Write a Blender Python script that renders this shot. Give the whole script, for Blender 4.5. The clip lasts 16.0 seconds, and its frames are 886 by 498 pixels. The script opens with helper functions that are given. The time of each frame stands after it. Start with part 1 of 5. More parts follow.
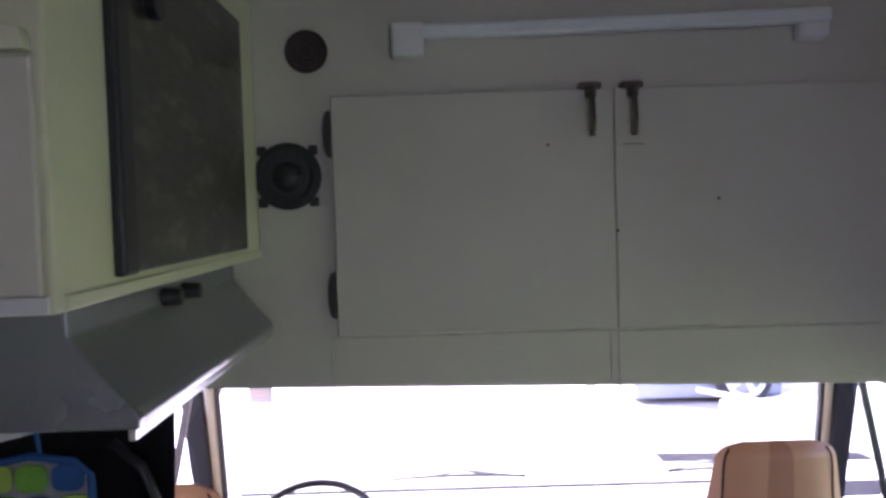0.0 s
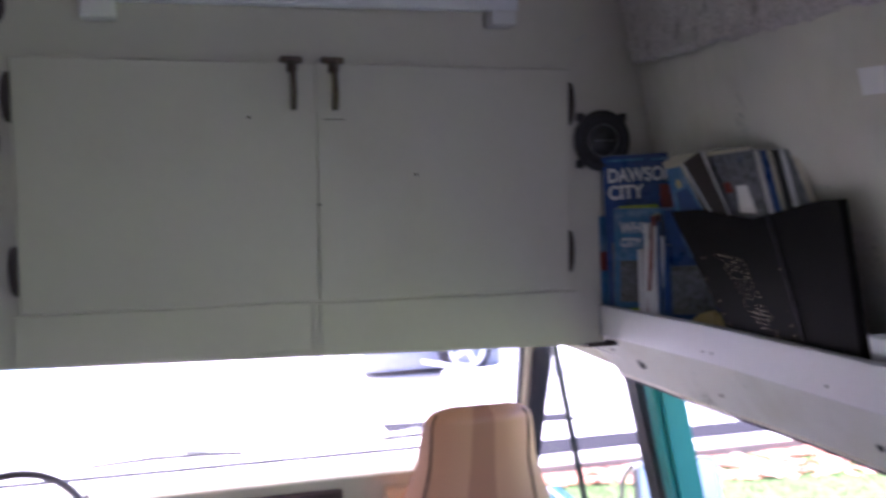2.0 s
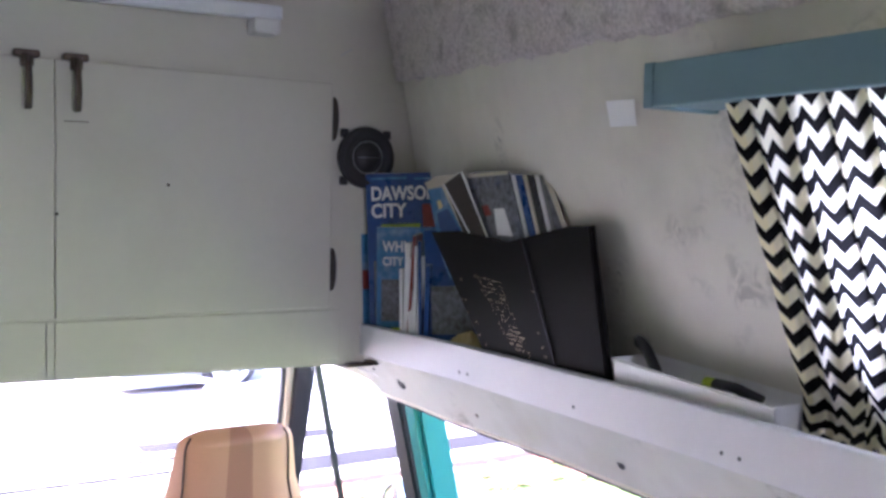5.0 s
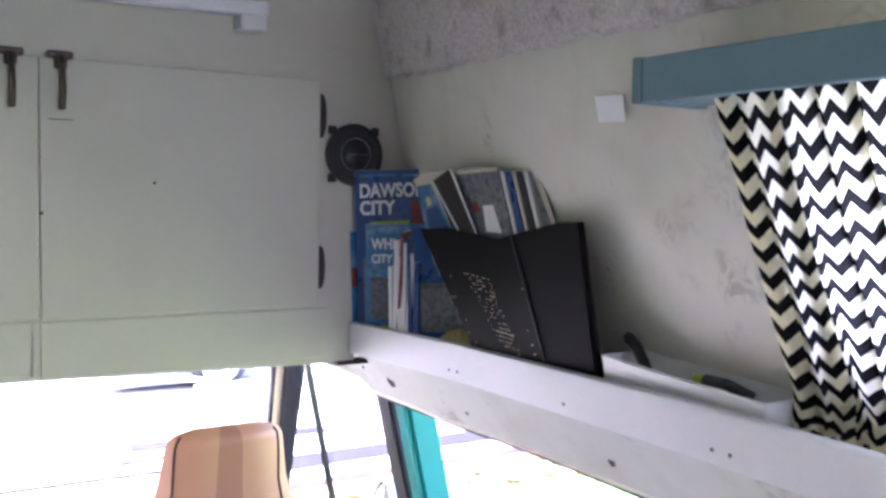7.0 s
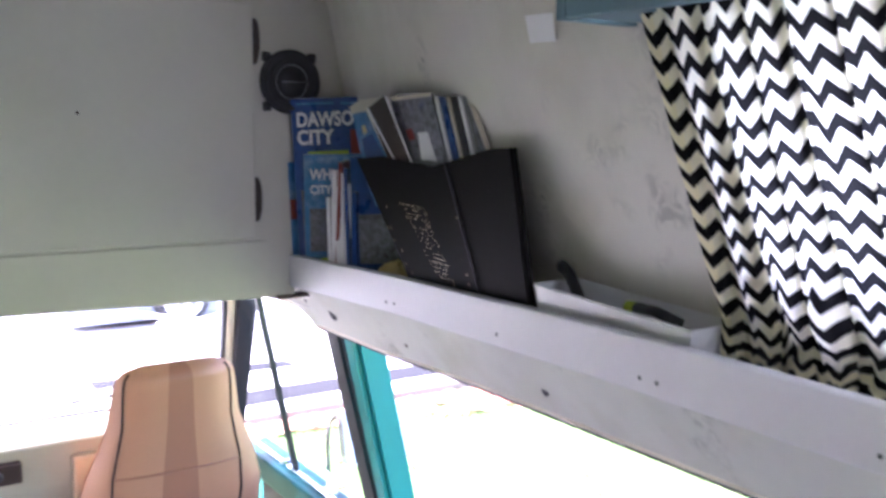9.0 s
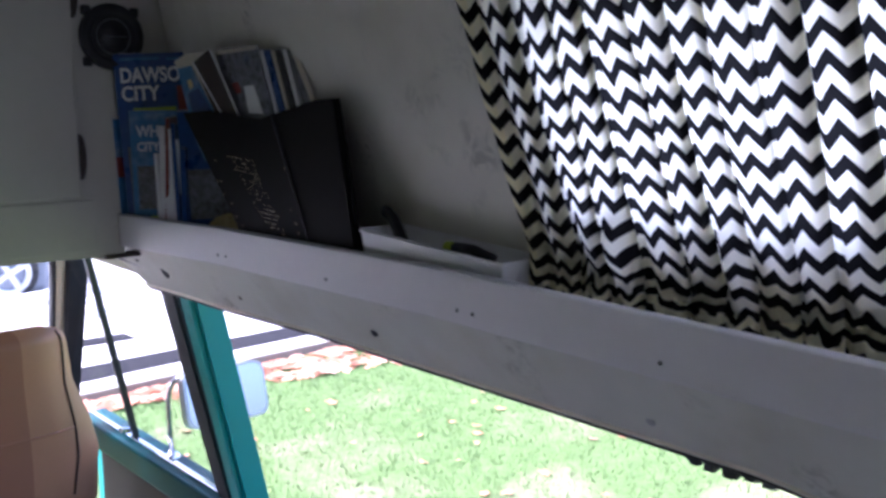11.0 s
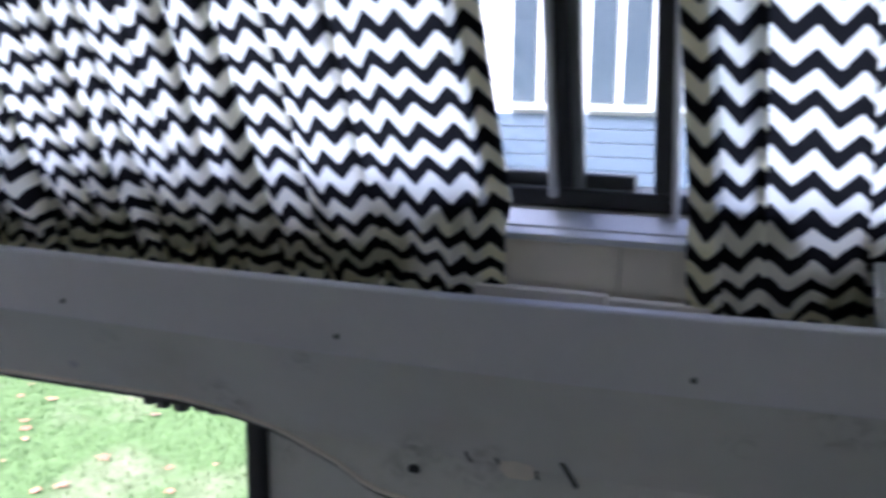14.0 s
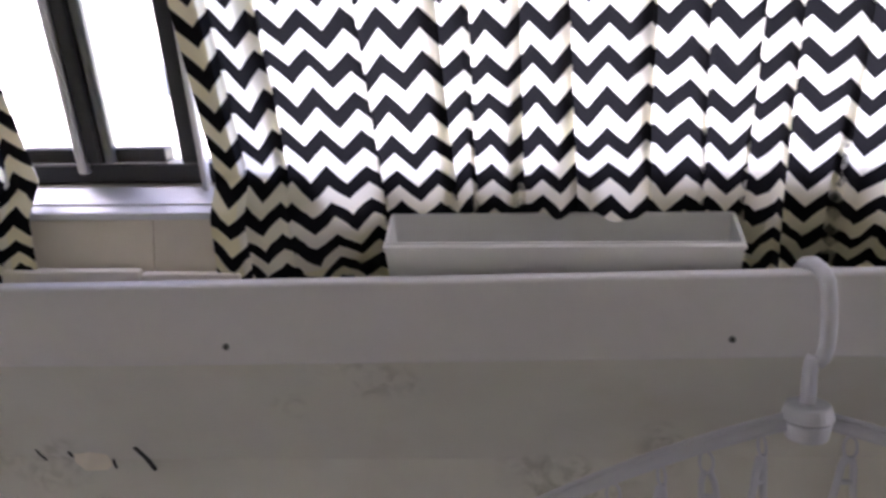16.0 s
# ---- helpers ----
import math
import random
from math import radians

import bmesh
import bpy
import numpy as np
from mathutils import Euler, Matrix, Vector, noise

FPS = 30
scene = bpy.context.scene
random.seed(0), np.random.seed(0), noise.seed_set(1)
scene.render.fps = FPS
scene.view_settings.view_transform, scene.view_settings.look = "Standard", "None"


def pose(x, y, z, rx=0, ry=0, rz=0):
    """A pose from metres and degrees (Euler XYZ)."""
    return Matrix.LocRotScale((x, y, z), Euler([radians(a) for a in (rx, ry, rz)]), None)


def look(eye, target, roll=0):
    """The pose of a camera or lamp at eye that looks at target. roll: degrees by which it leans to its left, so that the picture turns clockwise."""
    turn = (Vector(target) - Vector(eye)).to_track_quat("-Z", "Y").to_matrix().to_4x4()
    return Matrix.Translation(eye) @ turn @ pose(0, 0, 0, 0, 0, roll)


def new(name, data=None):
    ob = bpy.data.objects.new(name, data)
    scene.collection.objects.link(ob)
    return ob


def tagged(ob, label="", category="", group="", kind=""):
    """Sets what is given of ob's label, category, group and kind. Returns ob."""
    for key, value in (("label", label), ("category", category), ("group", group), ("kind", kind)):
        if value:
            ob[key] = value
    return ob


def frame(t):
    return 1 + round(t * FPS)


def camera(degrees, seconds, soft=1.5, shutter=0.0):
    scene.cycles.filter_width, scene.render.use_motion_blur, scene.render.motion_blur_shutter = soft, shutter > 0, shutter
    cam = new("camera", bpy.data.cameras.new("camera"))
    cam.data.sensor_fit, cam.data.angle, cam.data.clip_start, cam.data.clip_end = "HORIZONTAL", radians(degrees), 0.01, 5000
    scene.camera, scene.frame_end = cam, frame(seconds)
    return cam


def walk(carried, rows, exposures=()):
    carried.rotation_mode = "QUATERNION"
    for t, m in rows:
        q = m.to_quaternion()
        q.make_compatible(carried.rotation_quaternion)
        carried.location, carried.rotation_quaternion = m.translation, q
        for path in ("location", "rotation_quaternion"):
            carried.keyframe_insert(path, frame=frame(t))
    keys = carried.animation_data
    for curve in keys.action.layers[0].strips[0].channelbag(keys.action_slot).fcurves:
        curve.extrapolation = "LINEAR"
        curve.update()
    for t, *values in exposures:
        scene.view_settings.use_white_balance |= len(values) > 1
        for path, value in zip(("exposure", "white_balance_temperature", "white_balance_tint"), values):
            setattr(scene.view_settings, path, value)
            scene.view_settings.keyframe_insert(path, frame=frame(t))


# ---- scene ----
cam = camera(51.1, 16.0, soft=3.0, shutter=0.5)
PATH = [
    (0, (-0.338, 0.005, 1.772), (-0.326, 2.003, 1.683), -1.7),
    (0.5, (-0.323, -0.02, 1.768), (-0.27, 1.977, 1.67), -1.0),
    (1, (-0.313, -0.037, 1.764), (-0.161, 1.955, 1.671), -1.2),
    (1.5, (-0.298, -0.027, 1.761), (0.023, 1.944, 1.668), -0.9),
    (2, (-0.278, -0.016, 1.764), (0.291, 1.895, 1.615), -0.7),
    (2.5, (-0.259, -0.013, 1.77), (0.529, 1.82, 1.639), 0.5),
    (3, (-0.248, -0.005, 1.77), (0.662, 1.773, 1.663), 0.6),
    (3.5, (-0.24, 0.006, 1.77), (0.73, 1.75, 1.633), 0.6),
    (4, (-0.243, 0.014, 1.772), (0.745, 1.748, 1.641), 1.1),
    (4.5, (-0.243, 0.018, 1.771), (0.791, 1.725, 1.639), 1.5),
    (5, (-0.243, 0.021, 1.771), (0.778, 1.737, 1.652), 1.4),
    (7.5, (-0.23, 0.027, 1.771), (0.811, 1.73, 1.642), 1.1),
    (8, (-0.2, 0.026, 1.769), (0.83, 1.731, 1.592), 1.5),
    (8.5, (-0.139, 0.047, 1.767), (0.902, 1.739, 1.536), 1.5),
    (9, (-0.171, 0.032, 1.762), (0.92, 1.687, 1.495), 0.6),
    (9.5, (-0.208, -0.007, 1.754), (1.044, 1.525, 1.458), 0.5),
    (9.7, (-0.208, -0.017, 1.75), (1.052, 1.509, 1.461), 0.7),
    (11.8, (-0.171, -0.041, 1.738), (1.249, 1.318, 1.364), -0.0),
    (12, (-0.17, -0.049, 1.735), (1.27, 1.287, 1.357), -0.1),
    (12.5, (-0.149, -0.075, 1.727), (1.377, 1.156, 1.334), -0.1),
    (13, (-0.151, -0.103, 1.726), (1.453, 1.018, 1.315), -0.5),
    (13.5, (-0.132, -0.137, 1.714), (1.586, 0.803, 1.308), 0.3),
    (14, (-0.113, -0.186, 1.708), (1.722, 0.51, 1.321), 0.6),
    (14.5, (-0.086, -0.233, 1.707), (1.815, 0.24, 1.306), 0.0),
    (15, (-0.087, -0.275, 1.704), (1.855, -0.024, 1.297), -0.2),
    (15.5, (-0.074, -0.332, 1.694), (1.871, -0.11, 1.286), -1.1),
    (16, (-0.071, -0.355, 1.694), (1.874, -0.165, 1.269), -1.4),
]
EXPOSURES = [(0.0, 2.72, 5350, 38), (1.5, 2.77, 5290, 39), (2.5, 3.18, 5300, 39), (3.5, 3.54, 5300, 36), (5.0, 3.88, 5310, 33), (8.5, 4.1, 5300, 31), (9.0, 3.8, 5310, 31), (9.7, 3.0, 5270, 31), (11.8, 2.18, 5020, 27), (12.5, 2.15, 5010, 26), (13.5, 2.12, 4980, 23), (14.5, 1.9, 5250, 22), (15.0, 2.0, 5450, 25), (15.5, 2.5, 5850, 29), (16.0, 2.92, 6000, 30)]
walk(cam, [(t, look(eye, target, roll)) for t, eye, target, roll in PATH], EXPOSURES)

# ---- world and light ----
world = bpy.data.worlds.new("world")
scene.world = world
world.use_nodes = True
wn = world.node_tree
sky = wn.nodes.new("ShaderNodeTexSky")
sky.sky_type, sky.sun_disc = "NISHITA", False
sky.sun_elevation, sky.sun_rotation = radians(50), radians(307)
sky.air_density, sky.dust_density = 1.0, 8.0
wn.links.new(sky.outputs[0], wn.nodes["Background"].inputs[0])
wn.nodes["Background"].inputs[1].default_value = 0.15

sun = new("sun", bpy.data.lights.new("sun", "SUN"))
sun.data.energy, sun.data.angle, sun.data.color = 2.4, radians(12), (1.0, 0.96, 0.9)
sun.matrix_world = look((-4, 3, 6), (0, 0, 0))
tagged(sun, "soft daylight sun behind thin cloud", "sun", kind="structure")


def window_light(name, place, target, w, h, power):
    """Sky light that falls in through an opening."""
    ob = new(name, bpy.data.lights.new(name, "AREA"))
    ob.data.shape, ob.data.size, ob.data.size_y, ob.data.energy = "RECTANGLE", w, h, power
    ob.data.color = (1.0, 0.97, 0.93)
    ob.matrix_world = look(place, target)
    return tagged(ob, "daylight entering through the opening", "daylight", kind="structure")


window_light("rear_window_light", (0.28, -3.02, 1.55), (0.0, 1.7, 1.70), 0.62, 0.8, 1.1)

window_light("side_window_light", (0.634, 0.355, 1.728), (0.154, 0.355, 1.593), 0.56, 0.23, 0.38)
window_light("side_window_light", (0.634, -0.545, 1.728), (0.154, -0.545, 1.593), 0.78, 0.23, 0.47)

# ---- materials ----


def nodes_of(m):
    return m.node_tree.nodes, m.node_tree.links


def mat(name, col, rough=0.5, metal=0.0, grain=40.0, vary=0.12, bump=0.05, blot=3.0, blotcol=None, blotamt=0.0, spec=0.5, coat=0.0, smudge=None, stretch=None):
    """Principled surface with two scales of variation: fine grain and broad blotches."""
    m = bpy.data.materials.new(name)
    m.use_nodes = True
    n, l = nodes_of(m)
    b = n["Principled BSDF"]
    co = n.new("ShaderNodeTexCoord")
    place = co.outputs["Object"]
    if stretch:
        mp = n.new("ShaderNodeMapping")
        mp.inputs["Scale"].default_value = stretch
        l.new(place, mp.inputs["Vector"])
        place = mp.outputs["Vector"]
    f1, f2 = n.new("ShaderNodeTexNoise"), n.new("ShaderNodeTexNoise")
    f1.inputs["Scale"].default_value, f2.inputs["Scale"].default_value = grain, blot
    f1.inputs["Detail"].default_value = f2.inputs["Detail"].default_value = 5
    l.new(place, f1.inputs["Vector"])
    l.new(place, f2.inputs["Vector"])
    r1 = n.new("ShaderNodeMapRange")
    r1.inputs["To Min"].default_value, r1.inputs["To Max"].default_value = 1 - vary, 1 + vary
    l.new(f1.outputs["Fac"], r1.inputs["Value"])
    r2 = n.new("ShaderNodeMapRange")
    r2.inputs["From Min"].default_value, r2.inputs["From Max"].default_value = 0.52, 0.75
    r2.inputs["To Max"].default_value = blotamt
    l.new(f2.outputs["Fac"], r2.inputs["Value"])
    mx = n.new("ShaderNodeMix")
    mx.data_type = "RGBA"
    mx.inputs["A"].default_value = (*col, 1)
    mx.inputs["B"].default_value = (*(blotcol or [c * 0.7 for c in col]), 1)
    l.new(r2.outputs["Result"], mx.inputs["Factor"])
    tone = mx.outputs["Result"]
    if smudge:
        size, amount, scol = smudge
        f3, f4 = n.new("ShaderNodeTexNoise"), n.new("ShaderNodeTexNoise")
        f3.inputs["Scale"].default_value, f4.inputs["Scale"].default_value = size, size * 6
        f3.inputs["Detail"].default_value, f4.inputs["Distortion"].default_value = 2, 1.5
        l.new(place, f3.inputs["Vector"])
        l.new(place, f4.inputs["Vector"])
        r3, r4 = n.new("ShaderNodeMapRange"), n.new("ShaderNodeMapRange")
        r3.inputs["From Min"].default_value, r3.inputs["From Max"].default_value, r3.inputs["To Max"].default_value = 0.60, 0.74, amount
        r4.inputs["From Min"].default_value, r4.inputs["From Max"].default_value = 0.42, 0.66
        l.new(f3.outputs["Fac"], r3.inputs["Value"])
        l.new(f4.outputs["Fac"], r4.inputs["Value"])
        mm3 = n.new("ShaderNodeMath")
        mm3.operation = "MULTIPLY"
        l.new(r3.outputs["Result"], mm3.inputs[0])
        l.new(r4.outputs["Result"], mm3.inputs[1])
        m3 = n.new("ShaderNodeMix")
        m3.data_type = "RGBA"
        m3.inputs["B"].default_value = (*scol, 1)
        l.new(mm3.outputs[0], m3.inputs["Factor"])
        l.new(tone, m3.inputs["A"])
        tone = m3.outputs["Result"]
    vm = n.new("ShaderNodeVectorMath")
    vm.operation = "MULTIPLY"
    l.new(tone, vm.inputs[0])
    l.new(r1.outputs["Result"], vm.inputs[1])
    l.new(vm.outputs[0], b.inputs["Base Color"])
    rr = n.new("ShaderNodeMapRange")
    rr.inputs["To Min"].default_value, rr.inputs["To Max"].default_value = max(rough - 0.1, 0.02), min(rough + 0.1, 1)
    l.new(f2.outputs["Fac"], rr.inputs["Value"])
    l.new(rr.outputs["Result"], b.inputs["Roughness"])
    b.inputs["Metallic"].default_value = metal
    b.inputs["Specular IOR Level"].default_value = spec
    b.inputs["Coat Weight"].default_value = coat
    if bump:
        bp = n.new("ShaderNodeBump")
        bp.inputs["Strength"].default_value, bp.inputs["Distance"].default_value = bump, 0.004
        l.new(f1.outputs["Fac"], bp.inputs["Height"])
        l.new(bp.outputs["Normal"], b.inputs["Normal"])
    return m


def glass(name, tint=(1, 1, 1), rough=0.0):
    m = bpy.data.materials.new(name)
    m.use_nodes = True
    n, l = nodes_of(m)
    n.remove(n["Principled BSDF"])
    tr, gl, mix = n.new("ShaderNodeBsdfTransparent"), n.new("ShaderNodeBsdfGlossy"), n.new("ShaderNodeMixShader")
    tr.inputs[0].default_value = (*tint, 1)
    gl.inputs["Roughness"].default_value = rough
    mix.inputs[0].default_value = 0.03
    l.new(tr.outputs[0], mix.inputs[1])
    l.new(gl.outputs[0], mix.inputs[2])
    l.new(mix.outputs[0], n["Material Output"].inputs[0])
    return m


def chevron_cloth(name, glow):
    """Cotton with woven black zigzag stripes on cream; daylight shines through it."""
    m = bpy.data.materials.new(name)
    m.use_nodes = True
    n, l = nodes_of(m)
    n.remove(n["Principled BSDF"])
    uv, sep = n.new("ShaderNodeUVMap"), n.new("ShaderNodeSeparateXYZ")
    l.new(uv.outputs[0], sep.inputs[0])

    def calc(op, a, b=None):
        k = n.new("ShaderNodeMath")
        k.operation = op
        for i, v in enumerate((a, b)):
            if v is None:
                continue
            if isinstance(v, (int, float)):
                k.inputs[i].default_value = v
            else:
                l.new(v, k.inputs[i])
        return k.outputs[0]

    tri = calc("PINGPONG", sep.outputs[0], 0.0155)
    v = calc("ADD", sep.outputs[1], calc("MULTIPLY", tri, 0.98))
    st = calc("FRACT", calc("DIVIDE", v, 0.0298))
    edge = calc("SUBTRACT", calc("ABSOLUTE", calc("SUBTRACT", st, 0.5)), 0.252)
    ramp = n.new("ShaderNodeMapRange")
    ramp.inputs["From Min"].default_value, ramp.inputs["From Max"].default_value = -0.02, 0.02
    l.new(edge, ramp.inputs["Value"])
    weave = n.new("ShaderNodeTexNoise")
    weave.inputs["Scale"].default_value = 900
    l.new(uv.outputs[0], weave.inputs["Vector"])
    mx = n.new("ShaderNodeMix")
    mx.data_type = "RGBA"
    mx.inputs["A"].default_value, mx.inputs["B"].default_value = (0.014, 0.0135, 0.014, 1), (0.86, 0.81, 0.55, 1)
    l.new(ramp.outputs["Result"], mx.inputs["Factor"])
    mt = n.new("ShaderNodeMix")
    mt.data_type = "RGBA"
    mt.inputs["A"].default_value, mt.inputs["B"].default_value = (0.011, 0.011, 0.0125, 1), (0.86, 0.855, 0.80, 1)
    l.new(ramp.outputs["Result"], mt.inputs["Factor"])
    df, tl, ms = n.new("ShaderNodeBsdfDiffuse"), n.new("ShaderNodeBsdfTranslucent"), n.new("ShaderNodeMixShader")
    l.new(mx.outputs["Result"], df.inputs[0])
    l.new(mt.outputs["Result"], tl.inputs[0])
    ms.inputs[0].default_value = glow
    bp = n.new("ShaderNodeBump")
    bp.inputs["Strength"].default_value, bp.inputs["Distance"].default_value = 0.2, 0.001
    l.new(weave.outputs["Fac"], bp.inputs["Height"])
    l.new(bp.outputs[0], df.inputs["Normal"])
    l.new(df.outputs[0], ms.inputs[1])
    l.new(tl.outputs[0], ms.inputs[2])
    l.new(ms.outputs[0], n["Material Output"].inputs[0])
    return m


M_BULK = mat("cream_cabinet_paint", (0.60, 0.575, 0.50), 0.45, grain=60, vary=0.03, bump=0.08, blot=4, blotamt=0.35, blotcol=(0.50, 0.47, 0.41))
M_WALL = mat("grimy_cream_wall", (0.70, 0.675, 0.60), 0.6, grain=25, vary=0.05, bump=0.15, blot=5, blotamt=0.5, blotcol=(0.47, 0.46, 0.35), smudge=(7, 0.8, (0.20, 0.20, 0.19)))
M_BOARD = mat("white_board_paint", (0.70, 0.69, 0.70), 0.5, grain=80, vary=0.03, bump=0.06, blot=3, blotamt=0.3, blotcol=(0.6, 0.59, 0.59))
M_PANEL = mat("white_painted_panel", (0.66, 0.655, 0.60), 0.42, grain=20, vary=0.06, bump=0.12, blot=7, blotamt=0.7, blotcol=(0.55, 0.53, 0.44), smudge=(8, 0.8, (0.26, 0.26, 0.22)))
M_CARPET = mat("speckled_carpet", (0.62, 0.58, 0.56), 1.0, grain=160, vary=0.5, bump=1.0, blot=25, blotamt=0.7, blotcol=(0.30, 0.27, 0.27), spec=0.1)
M_TEAL = mat("dusty_teal_paint", (0.16, 0.265, 0.305), 0.5, grain=30, vary=0.06, bump=0.1, blotamt=0.3)
M_TURQ = mat("turquoise_body_paint", (0.012, 0.25, 0.245), 0.35, grain=30, vary=0.05, bump=0.0, blotamt=0.2, coat=0.1, spec=0.35)
M_TEALD = mat("dark_teal_paint", (0.005, 0.055, 0.062), 0.45, grain=30, vary=0.1, bump=0, blotamt=0.3, spec=0.15)
M_CREAM = mat("pale_green_cream_paint", (0.66, 0.665, 0.47), 0.4, grain=40, vary=0.03, bump=0.05, blotamt=0.2)
M_STONE = mat("dark_marbled_laminate", (0.042, 0.039, 0.031), 0.35, grain=95, vary=0.8, bump=0.05, blot=26, blotamt=0.85, blotcol=(0.20, 0.185, 0.14), smudge=(11, 0.9, (0.018, 0.017, 0.015)), stretch=(1, 0.35, 1))
M_BLACK = mat("black_plastic", (0.018, 0.018, 0.02), 0.4, grain=90, vary=0.15, bump=0.05)
M_RUBBER = mat("dark_rubber", (0.03, 0.03, 0.032), 0.7, grain=60, vary=0.2, bump=0.15)
M_STEEL = mat("brushed_steel", (0.55, 0.55, 0.55), 0.32, 1.0, grain=120, vary=0.08, bump=0.04)
M_MIRROR = mat("silvered_glass", (0.68, 0.72, 0.77), 0.05, 1.0, grain=8, vary=0.02, bump=0)
M_GREYM = mat("dark_grey_metal", (0.22, 0.23, 0.23), 0.4, 0.5)
M_VENT = mat("dark_brown_plastic", (0.035, 0.022, 0.018), 0.45, grain=60, vary=0.2, bump=0.1)
M_CHROME = mat("chrome", (0.8, 0.8, 0.8), 0.12, 1.0, grain=20, vary=0.02, bump=0)
M_BRONZE = mat("aged_bronze_latch", (0.13, 0.10, 0.08), 0.35, 0.8, grain=60, vary=0.3, bump=0.1)
M_VINYL = mat("tan_vinyl", (0.42, 0.22, 0.12), 0.33, grain=220, vary=0.08, bump=0.15, blotamt=0.3)
M_VINYL_D = mat("brown_vinyl_stripe", (0.30, 0.135, 0.075), 0.36, grain=220, vary=0.08, bump=0.15)
M_BEIGE = mat("beige_trim", (0.36, 0.335, 0.25), 0.55, grain=80, vary=0.06, bump=0.1)
M_BROWN = mat("brown_door_card", (0.028, 0.0115, 0.0065), 0.7, grain=120, vary=0.15, bump=0.2)
M_WHITEPL = mat("white_plastic", (0.78, 0.78, 0.77), 0.35, grain=50, vary=0.02, bump=0.02)
M_LAMP = mat("lamp_diffuser_plastic", (0.80, 0.83, 0.86), 0.3, grain=30, vary=0.02, bump=0)
M_PAPER = mat("white_paper", (0.80, 0.80, 0.80), 0.7, grain=40, vary=0.04, bump=0.05)
M_BLUE = mat("blue_print", (0.014, 0.06, 0.23), 0.3, grain=60, vary=0.6, bump=0, blot=30, blotamt=0.8, blotcol=(0.01, 0.04, 0.16))
M_SKYB = mat("light_blue_print", (0.05, 0.19, 0.42), 0.3, grain=60, vary=0.5, bump=0, blot=30, blotamt=0.8, blotcol=(0.30, 0.38, 0.48))
M_PHOTO = mat("photo_print", (0.16, 0.165, 0.19), 0.3, grain=110, vary=0.9, bump=0, blot=60, blotamt=1.0, blotcol=(0.035, 0.035, 0.045), smudge=(30, 0.9, (0.05, 0.08, 0.20)))
M_RED = mat("dark_red_print", (0.22, 0.03, 0.025), 0.35, grain=40, vary=0.3, bump=0)
M_CREAMP = mat("cream_page_edges", (0.62, 0.57, 0.45), 0.6, grain=200, vary=0.12, bump=0.1)
M_YELLOW = mat("yellow_paper", (0.66, 0.54, 0.24), 0.5, grain=60, vary=0.2, bump=0.1)
M_LIME = mat("lime_green_tape", (0.45, 0.60, 0.04), 0.4)
M_GLASS = glass("window_glass")
M_TINT = glass("tinted_band", (0.45, 0.72, 0.85))
M_CLOTH = chevron_cloth("chevron_cotton", 0.5)
M_HEM = chevron_cloth("doubled_chevron_hem", 0.06)
M_DARKCLOTH = mat("black_cloth", (0.026, 0.026, 0.03), 0.9, grain=300, vary=0.3, bump=0.3, spec=0.2)
M_FLOOR = mat("grey_vinyl_floor", (0.11, 0.10, 0.09), 0.5, grain=30, vary=0.2, blotamt=0.4)
M_ALU = mat("aluminium_trim", (0.74, 0.75, 0.78), 0.38, 0.25, grain=60, vary=0.05, bump=0.03)
M_SEAL = mat("black_anodised_frame", (0.025, 0.026, 0.03), 0.35, grain=60, vary=0.15, bump=0.03)
M_WOODSILL = mat("beige_wallboard", (0.84, 0.78, 0.67), 0.55, grain=40, vary=0.08, bump=0.08, blotamt=0.5, blotcol=(0.60, 0.52, 0.42))

# ---- mesh tools ----


def finish(ob, m, smooth=False):
    if m:
        ob.data.materials.append(m)
    if smooth:
        for p in ob.data.polygons:
            p.use_smooth = True
    return ob


def part(name, bm, material, parent=None, label="", smooth=False):
    me = bpy.data.meshes.new(name)
    bm.normal_update()
    bm.to_mesh(me)
    bm.free()
    ob = finish(new(name, me), material, smooth)
    if parent:
        ob.parent = parent
    if label:
        ob["label"] = label
    return ob


def thing(name, label, category, group="", kind="", at=(0, 0, 0)):
    """An Empty that holds a thing's parts, at the thing's base."""
    e = new(name)
    e.empty_display_size = 0.02
    e.location = at
    return tagged(e, label, category, group, kind)


def hold(e):
    """Sets a thing's parts, built at their places in the world, under it."""
    inv = Matrix.Translation(e.location).inverted()
    for c in e.children:
        c.matrix_parent_inverse = inv
    return e


def box(x0, x1, y0, y1, z0, z1, bev=0.0, m=None, into=None):
    bm = bmesh.new()
    bmesh.ops.create_cube(bm, size=1)
    for v in bm.verts:
        v.co = Vector(((x0 + x1) / 2 + v.co.x * (x1 - x0), (y0 + y1) / 2 + v.co.y * (y1 - y0), (z0 + z1) / 2 + v.co.z * (z1 - z0)))
    if bev:
        bmesh.ops.bevel(bm, geom=bm.edges[:], offset=bev, segments=2, affect="EDGES", profile=0.5)
    if m:
        bmesh.ops.transform(bm, matrix=m, verts=bm.verts)
    return merge(into, bm)


def merge(into, bm):
    if into is None:
        return bm
    me = bpy.data.meshes.new("tmp")
    bm.to_mesh(me)
    bm.free()
    into.from_mesh(me)
    bpy.data.meshes.remove(me)
    return into


